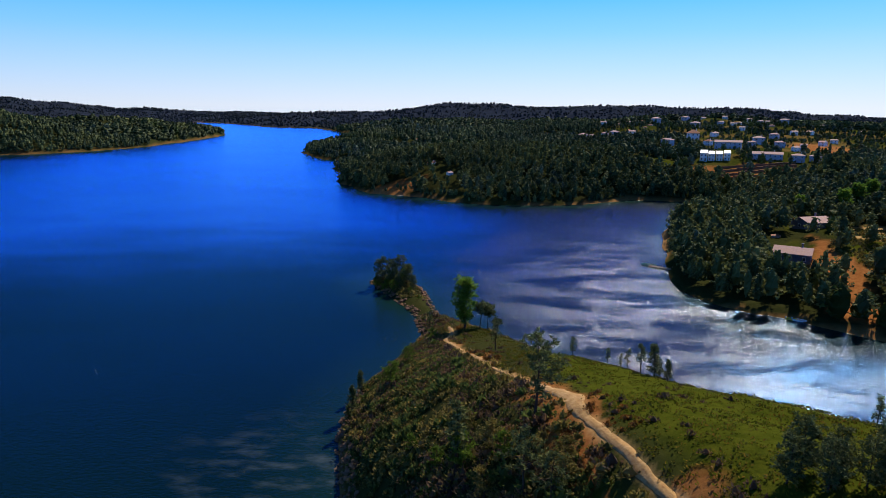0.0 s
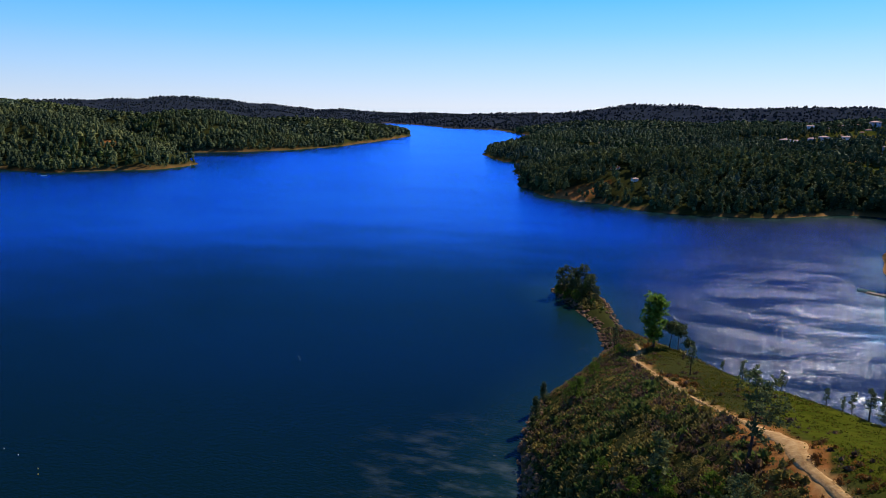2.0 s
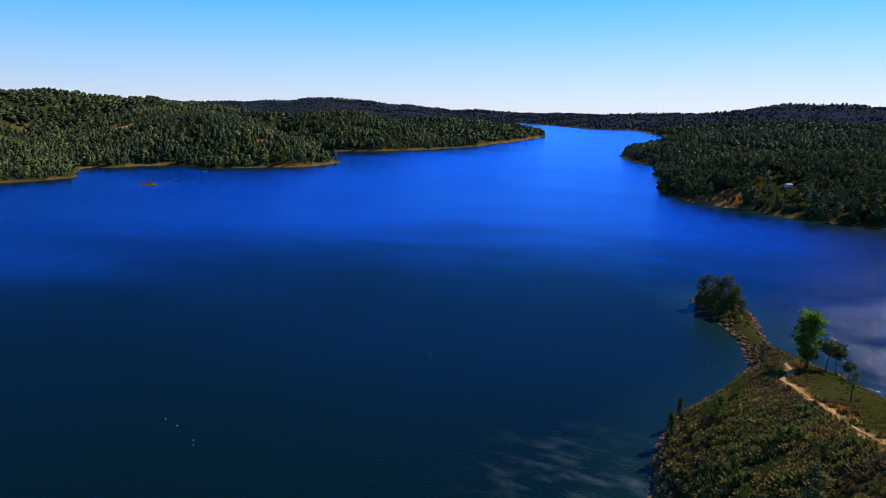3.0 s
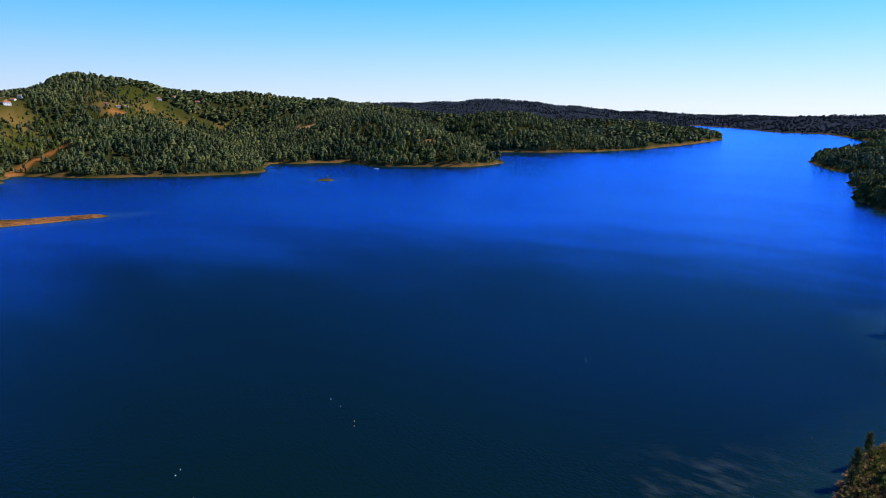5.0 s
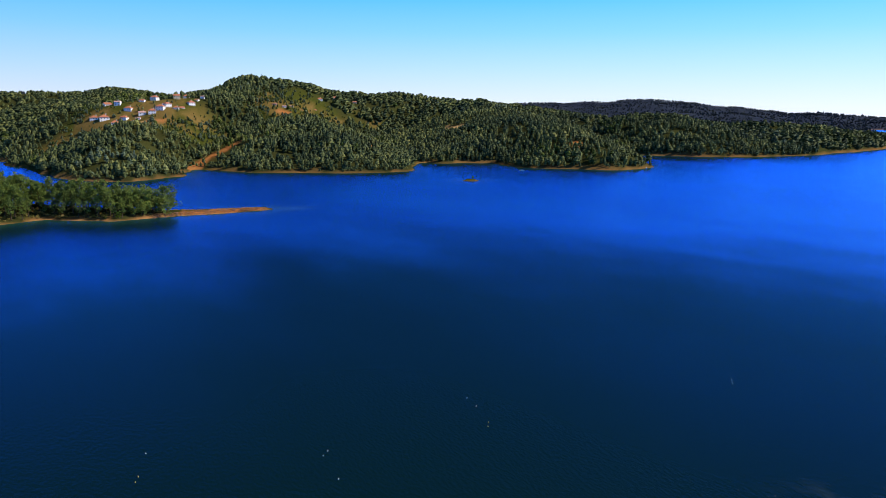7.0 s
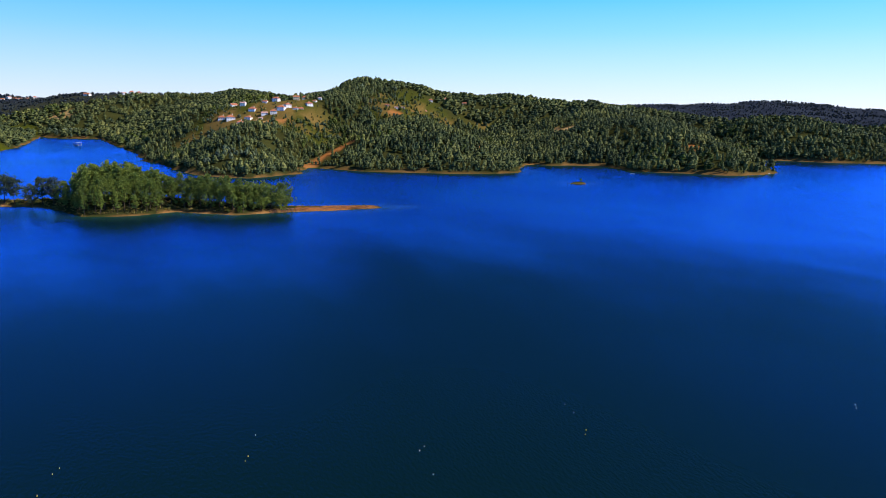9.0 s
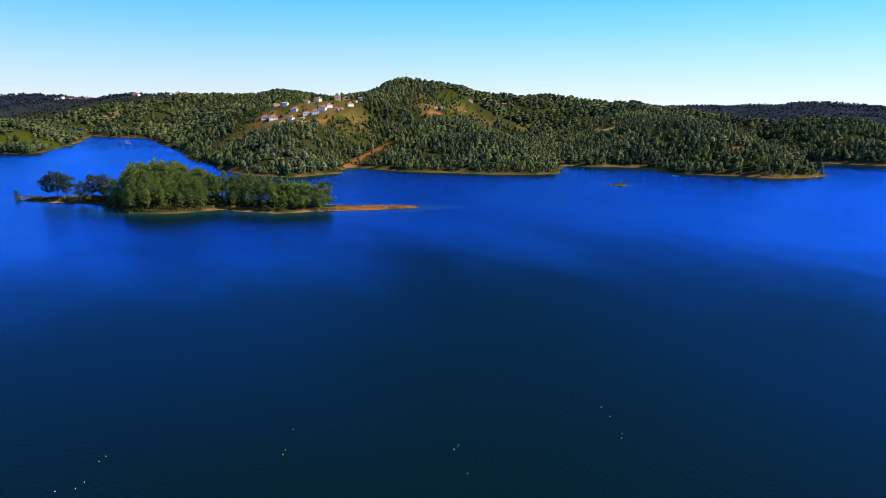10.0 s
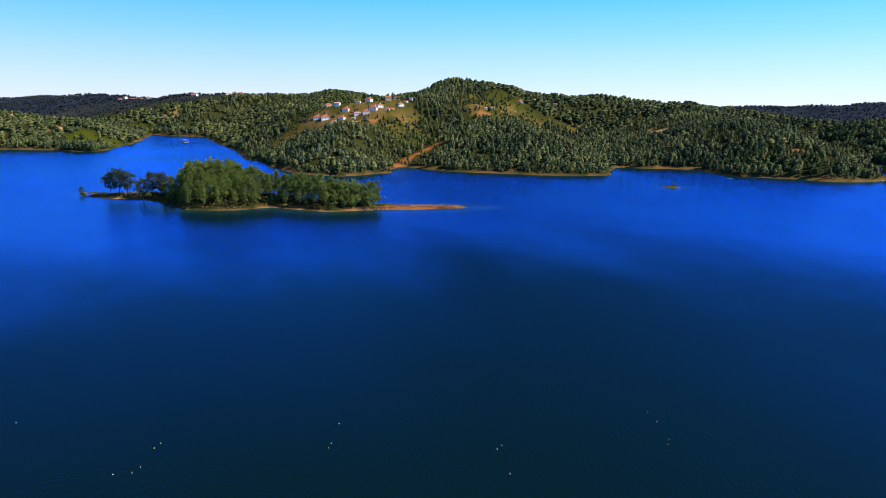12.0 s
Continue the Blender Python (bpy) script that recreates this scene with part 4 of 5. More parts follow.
tree("pine_young", 0, -15.4, 121, 4.8, "dark conical young pine at the water's edge", "trees on the headland")
tree("pine_young", 1, -16.2, 112.9, 5.4, "dark conical young pine at the water's edge", "trees on the headland")
tree("pine_young", 2, -16.0, 107, 4.0, "dark conical young pine at the water's edge", "trees on the headland")
for n, (x, y, tall) in enumerate([(17.6, 114.6, 4.4), (21.2, 104.5, 4.0), (15.2, 120, 2.8), (24.4, 94, 3.2), (25.3, 90.5, 2.6), (25.6, 88.5, 3.4), (26.8, 85.8, 4.9), (28.2, 82.5, 2.6), (46.6, 67, 4.6)]):
    tree("pine_thin", n % 3, x, y, tall, "thin pine sapling on the crest above the water", "saplings on the crest", sink=0.3)
tree("pine_young", 0, 28.2, 84.5, 4.8, "dense dark conical young pine on the crest", "trees on the headland")
tree("pine_young", 1, 29.4, 82.8, 3.0, "dense dark conical young pine on the crest", "trees on the headland")
for n, (x, y, tall) in enumerate([(23.0, 41.0, 4.3), (24.4, 42.0, 4.2), (27.4, 42.5, 3.6), (24.6, 38.9, 3.6), (27.1, 39.2, 3.8), (28.6, 38.3, 4.0), (26.0, 40.2, 3.2), (30.0, 42.0, 3.4), (31.5, 39.5, 3.9)]):
    tree("pine_dense", n % 3, x, y, tall * (1.05 if n % 2 else 0.9), "dark young pine in a thicket on the grass slope", "young pines in the thicket")
for n, (x, y, tall) in enumerate([(2.3, 64.7, 4.0), (5.1, 63.3, 3.6), (10.4, 51.8, 3.0), (-3.7, 78.3, 2.6), (11.0, 54.9, 2.2), (4.0, 58, 3.4), (6.2, 60.2, 3.0), (3.0, 71.0, 2.6), (8.4, 57.0, 2.8), (-0.5, 69, 2.4)]):
    tree("heath" if n % 3 else "shrub", n % 3, x, y, tall, "green bush on the shaded scrub slope", "shrubs on the headland")
# the open slope behind the red bank
for n, (x, y, tall) in enumerate([(169, 284, 13), (181, 296, 14), (191, 300, 14), (160, 300, 10)]):
    tree("poplar", n % 2, x, y, tall, "bright green broad-leaved tree near the lakeside houses", "trees by the lakeside houses")
tree("pine_young", 2, 154.7, 240.8, 11, "tall dark conical conifer on the open slope", "trees by the lakeside houses")
for n, (x, y, tall) in enumerate([(113, 170, 6.5), (117, 166, 7.0), (108, 176, 7.5)]):
    tree("pine_thin", n % 3, x, y, tall, "slim pine at the foot of the red bank", "trees by the lakeside houses")
# the islet
for n, (x, y, tall) in enumerate([(-18.3, 203, 8.6), (-13.2, 202, 8.8), (-16, 199, 5.0), (-10.8, 197, 6.4), (-8.6, 194, 4.4), (-20.5, 206, 3.6), (-12.8, 195, 4.6), (-16.5, 208.5, 6.0), (-11.2, 205, 6.0)]):
    tree("pine_dense", n % 3, x, y, tall, "dark pine on the rocky islet", "pines on the islet")
for n, (x, y, tall) in enumerate([(-17.5, 197.5, 3.8), (-14.5, 194.5, 3.6), (-20.5, 202.5, 3.4), (-12, 199, 4.2), (-15, 205, 4.0), (-9.5, 189.5, 2.0), (-6.8, 185, 1.2)]):
    tree("shrub", n % 3, x, y, tall, "dark green shrub on the islet shore", "shrubs on the islet")

# the wooded island
isle_rng = random.Random(11)
grown = []
for _ in range(6000):
    if len(grown) > 210:
        break
    x, y = isle_rng.uniform(-470, -366), isle_rng.uniform(-40, 106)
    s = float(signed(ISLAND, np.array([x]), np.array([y]))[0])
    if s < 2.5 or min([9e9] + [(x - a) ** 2 + (y - b) ** 2 for a, b in grown]) < 4.0 ** 2:
        continue
    if y < -9:
        continue
    grown.append((x, y))
    tall = isle_rng.uniform(12.5, 17) * (0.75 if s < 6 else 1.0) * (1 + 0.36 * math.exp(-((x + 428) ** 2 + (y - 10) ** 2) / 26 ** 2)) * (0.62 if y < 2 else 1.0)
    if y > 84:
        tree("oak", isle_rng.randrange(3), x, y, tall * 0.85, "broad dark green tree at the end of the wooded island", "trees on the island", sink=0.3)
    else:
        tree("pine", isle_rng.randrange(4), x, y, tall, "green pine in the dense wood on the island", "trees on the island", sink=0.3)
tree("gum", 0, -464, -34, 16.5, "wide grey-green eucalyptus on the low end of the island", "trees on the island")
for n, (x, y, tall) in enumerate([(-461, -29, 15), (-467, -39, 14), (-450, -15, 15.5), (-447, -20, 14), (-444, -9, 15)]):
    tree("gum", n % 3, x, y, tall, "wide grey-green eucalyptus on the low end of the island", "trees on the island")
tree("shrub", 1, -485, -57, 5, "small lone green tree on the island's sandy point", "trees on the island")
for n in range(16):
    y = 2 + n * 5.5
    x = -396 + 26 * (n / 16) + isle_rng.uniform(-3, 3)
    if float(signed(ISLAND, np.array([x]), np.array([y]))[0]) > 0.5:
        tree("shrub", n % 3, x, y, isle_rng.uniform(2, 4.5), "low green shrub along the island shore", "shrubs on the island shore")
tree("shrub", 0, -412, 350, 2.4, "lone bush on the tiny rock in the lake", "shrubs on the skerry")

# ---- low growth on the headland ----
def low_growth(name, x0, x1, y0, y1, spacing, low, high, mat, shapes, label, keep):
    n = int((x1 - x0) * (y1 - y0) / spacing ** 2)
    x, y = rng.uniform(x0, x1, n), rng.uniform(y0, y1, n)
    z, s = land(x, y)
    on = keep(x, y, s, off_path(x, y))
    t = rng.uniform(low, high, n) * (1 + 0.5 * value_noise(x, y, 7, 50))
    tagged(strew(name, shapes, x[on], y[on], z[on] - 0.08, t[on], mat, rng), label, "undergrowth", kind="stuff")


def blade_clump(r, core, blades, width, flat, size):
    """A low plant of unit height: a small core in a mop of narrow leaves."""
    verts, faces = [], []
    if core:
        v, f = cone_crown(r, 3, 5, 0, tall=0.75, width=width * 0.75, bottom=-0.15, power=0.3, rag=0.35)
        verts, faces = [tuple(p) for p in v], [tuple(q) for q in f]
    for _ in range(blades):
        a, q = r.uniform(0, 2 * math.pi), math.sqrt(r.random())
        c = np.array((math.cos(a) * q * width * 0.9, math.sin(a) * q * width * 0.9, 0.75 * (1 - q * q) * r.uniform(0.3, 1.0)))
        d = np.array((math.cos(a) * q * 1.1 + r.gauss(0, 0.35), math.sin(a) * q * 1.1 + r.gauss(0, 0.35), r.uniform(0.3, 1.0) * flat))
        d /= np.linalg.norm(d) + 1e-9
        s = np.cross(d, (r.gauss(0, 1), r.gauss(0, 1), r.gauss(0, 1)))
        s /= np.linalg.norm(s) + 1e-9
        long, wide = size * r.uniform(0.7, 1.3), size * r.uniform(0.2, 0.38)
        n = len(verts)
        verts += [tuple(c - s * wide * 0.5), tuple(c + s * wide + d * long * 0.4), tuple(c + d * long), tuple(c - s * wide + d * long * 0.5)]
        faces += [(n, n + 1, n + 2), (n, n + 2, n + 3)]
    return np.array(verts), np.array(faces)


DOME = [blade_clump(pyr, True, 34, pyr.uniform(0.75, 1.05), 1.0, 0.32) for _ in range(7)]
BUSH = [blade_clump(pyr, True, 70, pyr.uniform(0.5, 0.8), 1.2, 0.3) for _ in range(5)]
TUFT = [blade_clump(pyr, False, 7, pyr.uniform(1.2, 1.8), 1.1, 0.9) for _ in range(6)]
BRACKEN = foliage("dry_bracken", (0.12, 0.05, 0.012), (0.20, 0.085, 0.02), (0.28, 0.15, 0.04), 0.08)
def is_meadow(x, y):
    return (x > np.interp(y, [20, 44, 61, 67, 88, 116, 133, 150], [25, 17, 14, 14, 9.5, 5, 2.5, 3])) & (y < 156)


low_growth("heath_scrub", -20, 18, 25, 172, 1.15, 0.35, 1.15, SCRUB, DOME, "olive-brown heath scrub covering the headland slope",
           lambda x, y, s, p: (s > 1.2) & (p > 0.8) & ~is_meadow(x, y))
low_growth("heather", -20, 20, 25, 172, 1.2, 0.45, 1.25, HEATHER, DOME, "dark brown heather in patches on the headland slope",
           lambda x, y, s, p: (s > 1.5) & (p > 1.2) & ~is_meadow(x, y) & (value_noise(x, y, 13, 56) + 0.5 * value_noise(x, y, 4, 57) > -0.1))
low_growth("green_scrub", -20, 30, 20, 172, 1.3, 0.5, 1.2, OAK, DOME, "scattered brighter green bushes in the heath",
           lambda x, y, s, p: (s > 1.5) & (p > 2.0) & ~is_meadow(x, y) & (value_noise(x, y, 14, 51) + 0.5 * value_noise(x, y, 4, 55) > 0.0))
low_growth("tall_scrub", -18, 16, 30, 150, 3.4, 0.8, 1.8, OAK, BUSH, "tall dark green bushes standing out of the heath",
           lambda x, y, s, p: (s > 2.0) & (p > 2.4) & ~is_meadow(x, y) & (value_noise(x, y, 10, 58) > -0.2))
low_growth("dry_bracken", -20, 45, 20, 150, 0.95, 0.3, 0.7, BRACKEN, DOME, "rust-brown dry bracken beside the track",
           lambda x, y, s, p: (s > 1.5) & (p > 0.8) & (p < np.where(is_meadow(x, y), 3.5, 15)) & (value_noise(x, y, 9, 52) + 0.5 * value_noise(x, y, 3, 53) > 0.3))
low_growth("meadow_grass", 4, 80, 15, 150, 0.66, 0.14, 0.30, DRYGRASS, TUFT, "rough green and brown grass on the headland slope",
           lambda x, y, s, p: (s > 1.0) & (p > 0.7) & is_meadow(x, y))
low_growth("slope_bushes", 4, 80, 20, 160, 2.9, 0.3, 0.8, HEATHER, DOME, "low brown bushes scattered in the grass",
           lambda x, y, s, p: (s > 1.0) & (p > 1.2) & is_meadow(x, y) & ((value_noise(x, y, 12, 54) > 0.1) | (p < 6)))
low_growth("rim_bushes", 10, 80, 20, 150, 1.6, 0.4, 1.1, SCRUB, DOME, "olive bushes along the edge of the grass above the water",
           lambda x, y, s, p: (s > 1.0) & (s < 9) & is_meadow(x, y) & (value_noise(x, y, 6, 59) > -0.3))
low_growth("cape_scrub", 90, 190, 150, 280, 1.9, 0.7, 1.8, SCRUB, DOME, "olive scrub on the open slope beside the red bank",
           lambda x, y, s, p: (s > 2.0) & (opened(x, y)["grass"] > 0.25) & (opened(x, y)["soil"] < 0.4))
low_growth("islet_scrub", -25, 0, 187, 217, 1.2, 0.5, 1.4, SCRUB, DOME, "dark scrub under the pines of the islet",
           lambda x, y, s, p: s > 1.6)
low_growth("island_scrub", -490, -363, -62, 152, 2.6, 0.5, 1.5, SCRUB, DOME, "dry scrub under the island's trees",
           lambda x, y, s, p: (signed(ISLAND, x, y) > 1.5) & (y < 98))

# stones along the water
def stone(r):
    bm = bmesh.new()
    bmesh.ops.create_icosphere(bm, subdivisions=1, radius=1.0)
    for v in bm.verts:
        v.co *= r.uniform(0.7, 1.2)
        v.co.z *= 0.65
    vs, fs = np.array([v.co[:] for v in bm.verts]), np.array([[v.index for v in f.verts] for f in bm.faces])
    bm.free()
    return vs, fs


STONES = [stone(pyr) for _ in range(6)]
def stones(name, x0, x1, y0, y1, n, low, high, depth, label):
    x, y = rng.uniform(x0, x1, n), rng.uniform(y0, y1, n)
    z, s = land(x, y)
    on = (s > -0.8) & (s < depth)
    tagged(strew(name, STONES, x[on], y[on], z[on] + 0.05, rng.uniform(low, high, n)[on], ROCK, rng), label, "rocks", kind="stuff")


stones("shore_stones", -24, 10, 60, 172, 9000, 0.15, 0.6, 2.2, "pale reddish boulders along the headland shore")
stones("islet_stones", -26, 4, 170, 218, 1300, 0.25, 0.8, 1.8, "reddish rocks round the islet and its narrow neck")
stones("spit_stones", -385, -362, 95, 153, 1500, 0.15, 0.5, 5, "pale stones on the island's low sandy spit")


# ---- houses ----
WHITE = plain("white_plaster", (0.80, 0.78, 0.74), 0.85, 0.12, 0.8)
CREAM = plain("cream_plaster", (0.72, 0.58, 0.34), 0.85, 0.15, 0.8)
PINK = plain("pink_plaster", (0.62, 0.40, 0.33), 0.85, 0.15, 0.8)
# near-black walls: the shade on the lakeside houses' fronts put into the colour
SHADED_WALL = plain("shaded_house_wall", (0.13, 0.13, 0.15), 0.85, 0.3, 0.8)
GREY = plain("grey_plaster", (0.42, 0.44, 0.50), 0.85, 0.2, 0.8)
TILE = plain("red_roof_tiles", (0.48, 0.16, 0.075), 0.85, 0.4, 2.5)
PALETILE = plain("faded_pink_roof_tiles", (0.60, 0.33, 0.27), 0.85, 0.3, 2.5)
PALEROOF = plain("pale_metal_roof", (0.78, 0.74, 0.72), 0.5, 0.12, 1.0)
WOOD = plain("weathered_timber", (0.30, 0.22, 0.15), 0.9, 0.4, 3.0)
FRAME = plain("window_frame_paint", (0.70, 0.68, 0.64), 0.6, 0.1, 4.0)
GLASS = plain("window_glass", (0.03, 0.04, 0.05), 0.08, 0.2, 1.0)
ORANGE = plain("orange_plastic", (0.75, 0.50, 0.06), 0.45, 0.1, 4.0)
BOATWHITE = plain("white_hull", (0.80, 0.80, 0.78), 0.35, 0.08, 3.0)
GREENHULL = plain("green_hull", (0.10, 0.30, 0.22), 0.4, 0.15, 3.0)


def gable(w, d, z, rise, over=0.45, thick=0.22):
    """A pitched roof with eaves and thickness over a w by d plan."""
    x, y = w / 2 + over, d / 2 + over
    e = z - over * rise / (d / 2)
    top = [(-x, -y, e), (x, -y, e), (x, 0, z + rise), (-x, 0, z + rise), (-x, y, e), (x, y, e)]
    verts = top + [(a, b, c - thick) for a, b, c in top]
    faces = [(0, 1, 2, 3), (3, 2, 5, 4), (6, 9, 8, 7), (9, 10, 11, 8), (0, 6, 7, 1), (4, 5, 11, 10), (0, 3, 9, 6), (3, 4, 10, 9), (1, 7, 8, 2), (2, 8, 11, 5)]
    return solid(verts, faces)


def hipped(w, d, z, rise, over=0.45, thick=0.22):
    x, y, r = w / 2 + over, d / 2 + over, max(0.4, (w - d) / 2 + 0.2)
    e = z - over * rise / (d / 2)
    verts = [(-x, -y, e), (x, -y, e), (x, y, e), (-x, y, e), (-r, 0, z + rise), (r, 0, z + rise)] + [(a, b, e - thick) for a, b in ((-x, -y), (x, -y), (x, y), (-x, y))]
    return solid(verts, [(0, 1, 5, 4), (2, 3, 4, 5), (1, 2, 5), (3, 0, 4), (0, 6, 7, 1), (1, 7, 8, 2), (2, 8, 9, 3), (3, 9, 6, 0), (6, 9, 8, 7)])


def lean_to(w, d, z, rise, over=0.3, thick=0.2):
    x, y = w / 2 + 0.1, d / 2 + over
    verts = [(-x, -y, z), (x, -y, z), (x, y, z + rise), (-x, y, z + rise)]
    verts += [(a, b, c - thick) for a, b, c in verts]
    return solid(verts, [(0, 1, 2, 3), (4, 7, 6, 5), (0, 4, 5, 1), (1, 5, 6, 2), (2, 6, 7, 3), (3, 7, 4, 0)])


def window(parent, x, y, z, along_y, w=1.1, h=1.3):
    """A window on a wall: a proud frame and its glass."""
    bm = bmesh.new()
    t = 0.1
    for a0, a1, z0, z1 in ((-w / 2, w / 2, -h / 2, -h / 2 + 0.1), (-w / 2, w / 2, h / 2 - 0.1, h / 2), (-w / 2, -w / 2 + 0.1, -h / 2 + 0.1, h / 2 - 0.1), (w / 2 - 0.1, w / 2, -h / 2 + 0.1, h / 2 - 0.1)):
        if along_y:
            box(bm, x - t, x + t, y + a0, y + a1, z + z0, z + z1)
        else:
            box(bm, x + a0, x + a1, y - t, y + t, z + z0, z + z1)
    f = part("window", bm, FRAME, parent)
    bm = bmesh.new()
    if along_y:
        box(bm, x - 0.05, x + 0.05, y - w / 2 + 0.1, y + w / 2 - 0.1, z - h / 2 + 0.1, z + h / 2 - 0.1)
    else:
        box(bm, x - w / 2 + 0.1, x + w / 2 - 0.1, y - 0.05, y + 0.05, z - h / 2 + 0.1, z + h / 2 - 0.1)
    part("pane", bm, GLASS, f)


def house(w, d, storeys, roof, wall_mat, roof_mat, name="house", pitch=0.17):
    """A house w wide and d deep, its front towards -y, with windows, door, roof and chimney."""
    e = empty(name, 0, 0, 0)
    h = 2.9 * storeys + 0.3
    rise = {"gable": d * pitch, "hip": d * pitch, "shed": d * 0.22}[roof]
    bm = bmesh.new()
    box(bm, -w / 2, w / 2, -d / 2, d / 2, -3.0, h)
    if roof == "gable":
        for s in (-1, 1):
            v = [bm.verts.new((s * w / 2 * 0.999, y, z)) for y, z in ((-d / 2, h), (d / 2, h), (0, h + rise - 0.2))]
            bm.faces.new(v if s < 0 else v[::-1])
    if roof == "shed":
        v = [bm.verts.new(p) for p in ((-w / 2, -d / 2, h), (w / 2, -d / 2, h), (w / 2, d / 2, h), (-w / 2, d / 2, h), (-w / 2, d / 2, h + rise - 0.3), (w / 2, d / 2, h + rise - 0.3))]
        for f in ((3, 2, 5, 4), (0, 3, 4), (1, 5, 2)):
            bm.faces.new([v[i] for i in f])
    part("wall", bm, wall_mat, e)
    cover = {"gable": gable, "hip": hipped, "shed": lean_to}[roof](w, d, h + (0.05 if roof != "shed" else 0.2), rise)
    r = part("roof", cover, roof_mat, e)
    if roof != "shed":
        bm = bmesh.new()
        box(bm, w * 0.2, w * 0.2 + 0.6, d * 0.12, d * 0.12 + 0.6, h + rise * 0.4, h + rise + 0.9, 0.04)
        box(bm, w * 0.2 - 0.08, w * 0.2 + 0.68, d * 0.12 - 0.08, d * 0.12 + 0.68, h + rise + 0.9, h + rise + 1.05)
        part("chimney", bm, wall_mat, r)
    n = max(2, int(w / 3.2))
    for k in range(storeys):
        for i in range(n):
            x = -w / 2 + w * (i + 0.5) / n
            if k == 0 and i == n // 2:
                bm = bmesh.new()
                box(bm, x - 0.5, x + 0.5, -d / 2 - 0.08, -d / 2 + 0.02, 0.05, 2.15, 0.02)
                part("door", bm, WOOD, e)
            else:
                window(e, x, -d / 2, 1.6 + 2.9 * k, False)
        for s in (-1, 1):
            window(e, s * w / 2, 0, 1.6 + 2.9 * k, True)
    return e


MODELS = [(house(10, 8, 1, "gable", WHITE, TILE, pitch=0.28), 10, "white one-storey house with red tiled gable roof"),
          (house(10, 9, 2, "hip", WHITE, TILE, pitch=0.28), 10, "white two-storey house with red hipped roof"),
          (house(11, 8, 2, "gable", CREAM, TILE, pitch=0.28), 11, "cream two-storey house with red tiled roof"),
          (house(9, 8, 2, "gable", WHITE, PALETILE), 9, "white two-storey house with faded tiled roof"),
          (house(10, 8, 1, "hip", PINK, TILE), 10, "pink one-storey house with red hipped roof"),
          (house(9, 7, 2, "hip", GREY, PALETILE), 9, "grey two-storey house with faded roof"),
          (house(5.4, 9, 2, "shed", WHITE, PALEROOF, "townhouse"), 5.4, "white townhouse with sloping pale roof in a row"),
          (house(22, 9, 2, "gable", GREY, PALETILE, "apartment_building"), 22, "long grey two-storey building with pale roof"),
          (house(11, 9, 1, "gable", SHADED_WALL, PALETILE), 11, "lakeside house with shade painted on its walls and faded pink tiled roof")]
used = set()


def settle(model, x, y, w, turn, group, label=""):
    """One house on the ground at a site: the model itself the first time, a copy after that."""
    ob, width, words = MODELS[model]
    k = (0.8 if model < 6 else 0.9) * w / width
    z = min(height(x + a * w * 0.4, y + b * w * 0.4) for a in (-1, 0, 1) for b in (-1, 0, 1)) + 0.15
    m = pose(x, y, z, 0, 0, turn) @ Matrix.Scale(k, 4)
    if model in used:
        ob = copy_thing(ob, m)
    else:
        used.add(model)
        ob.matrix_basis = m
    tagged(ob, label or words, "building" if model == 7 else "house", group)
    return ob


hrng = random.Random(3)
def facing(x, y):
    return math.degrees(math.atan2(y, x)) - 90 + hrng.uniform(-35, 35)


def quarter(sites, group, choice):
    for x, y, w in sites:
        settle(hrng.choice(choice), x, y, w, facing(x, y), group)


quarter(VILLAGE, "houses of the village", [0, 1, 2, 3, 1])
quarter(HILLTOP, "houses on the hilltop", [0, 1, 4, 3])
quarter(FAR_WEST, "distant houses on the ridge", [0, 1, 3])
quarter(TOWN_NORTH, "houses of the town", [3, 5, 3, 4, 4])
quarter(TOWN_MIDDLE[1:], "houses of the town", [3, 1, 5, 3, 4])
quarter(TOWN_FAR, "houses of the town", [3, 3, 4, 5])
quarter(TOWN_EAST, "houses of the town", [3, 4, 5])
settle(1, *TOWN_MIDDLE[0], -20, "houses of the town", "large white hip-roofed house above the terraces")
for x, y, w in TERRACE:
    settle(6, x, y, w, -22, "row of townhouses")
for x, y, w in BLOCKS:
    settle(7, x, y, w, -24, "long buildings of the town")
quarter(LONE[:5], "houses among the trees", [0, 3, 4])
settle(8, 119, 225, 12.5, -32, "lakeside houses", "lakeside house with faded pink roof and shade painted on its walls")
settle(8, 149, 270, 13, 15, "lakeside houses", "pink-roofed house behind the trees near the shore")
settle(4, *LONE[7], -20, "lakeside houses", "small pink outbuilding among the trees by the shore")
for n, (ob, width, words) in enumerate(MODELS):
    if n not in used:
        settle(n, 210 + 14 * n, 640, width, -20, "houses of the town")

# terraced ground below the townhouses
for k in range(5):
    bm = bmesh.new()
    y = 428 + 8 * k
    x0, x1 = 176 + 2 * k, 226 + 3 * k
    for i in range(12):
        xa, xb = x0 + (x1 - x0) * i / 12, x0 + (x1 - x0) * (i + 1) / 12 - 0.06
        za = height((xa + xb) / 2, y)
        box(bm, xa, xb, y - 0.4 + 0.15 * math.sin(i), y + 0.5, za - 1.5, za + 1.3 + 0.1 * math.sin(2.3 * i), 0.05)
    me = bpy.data.meshes.new("terrace_wall")
    bm.to_mesh(me)
    bm.free()
    me.materials.append(ROCK)
    tagged(new("terrace_wall", me), "low reddish stone terrace wall below the townhouses", "wall", "terrace walls")


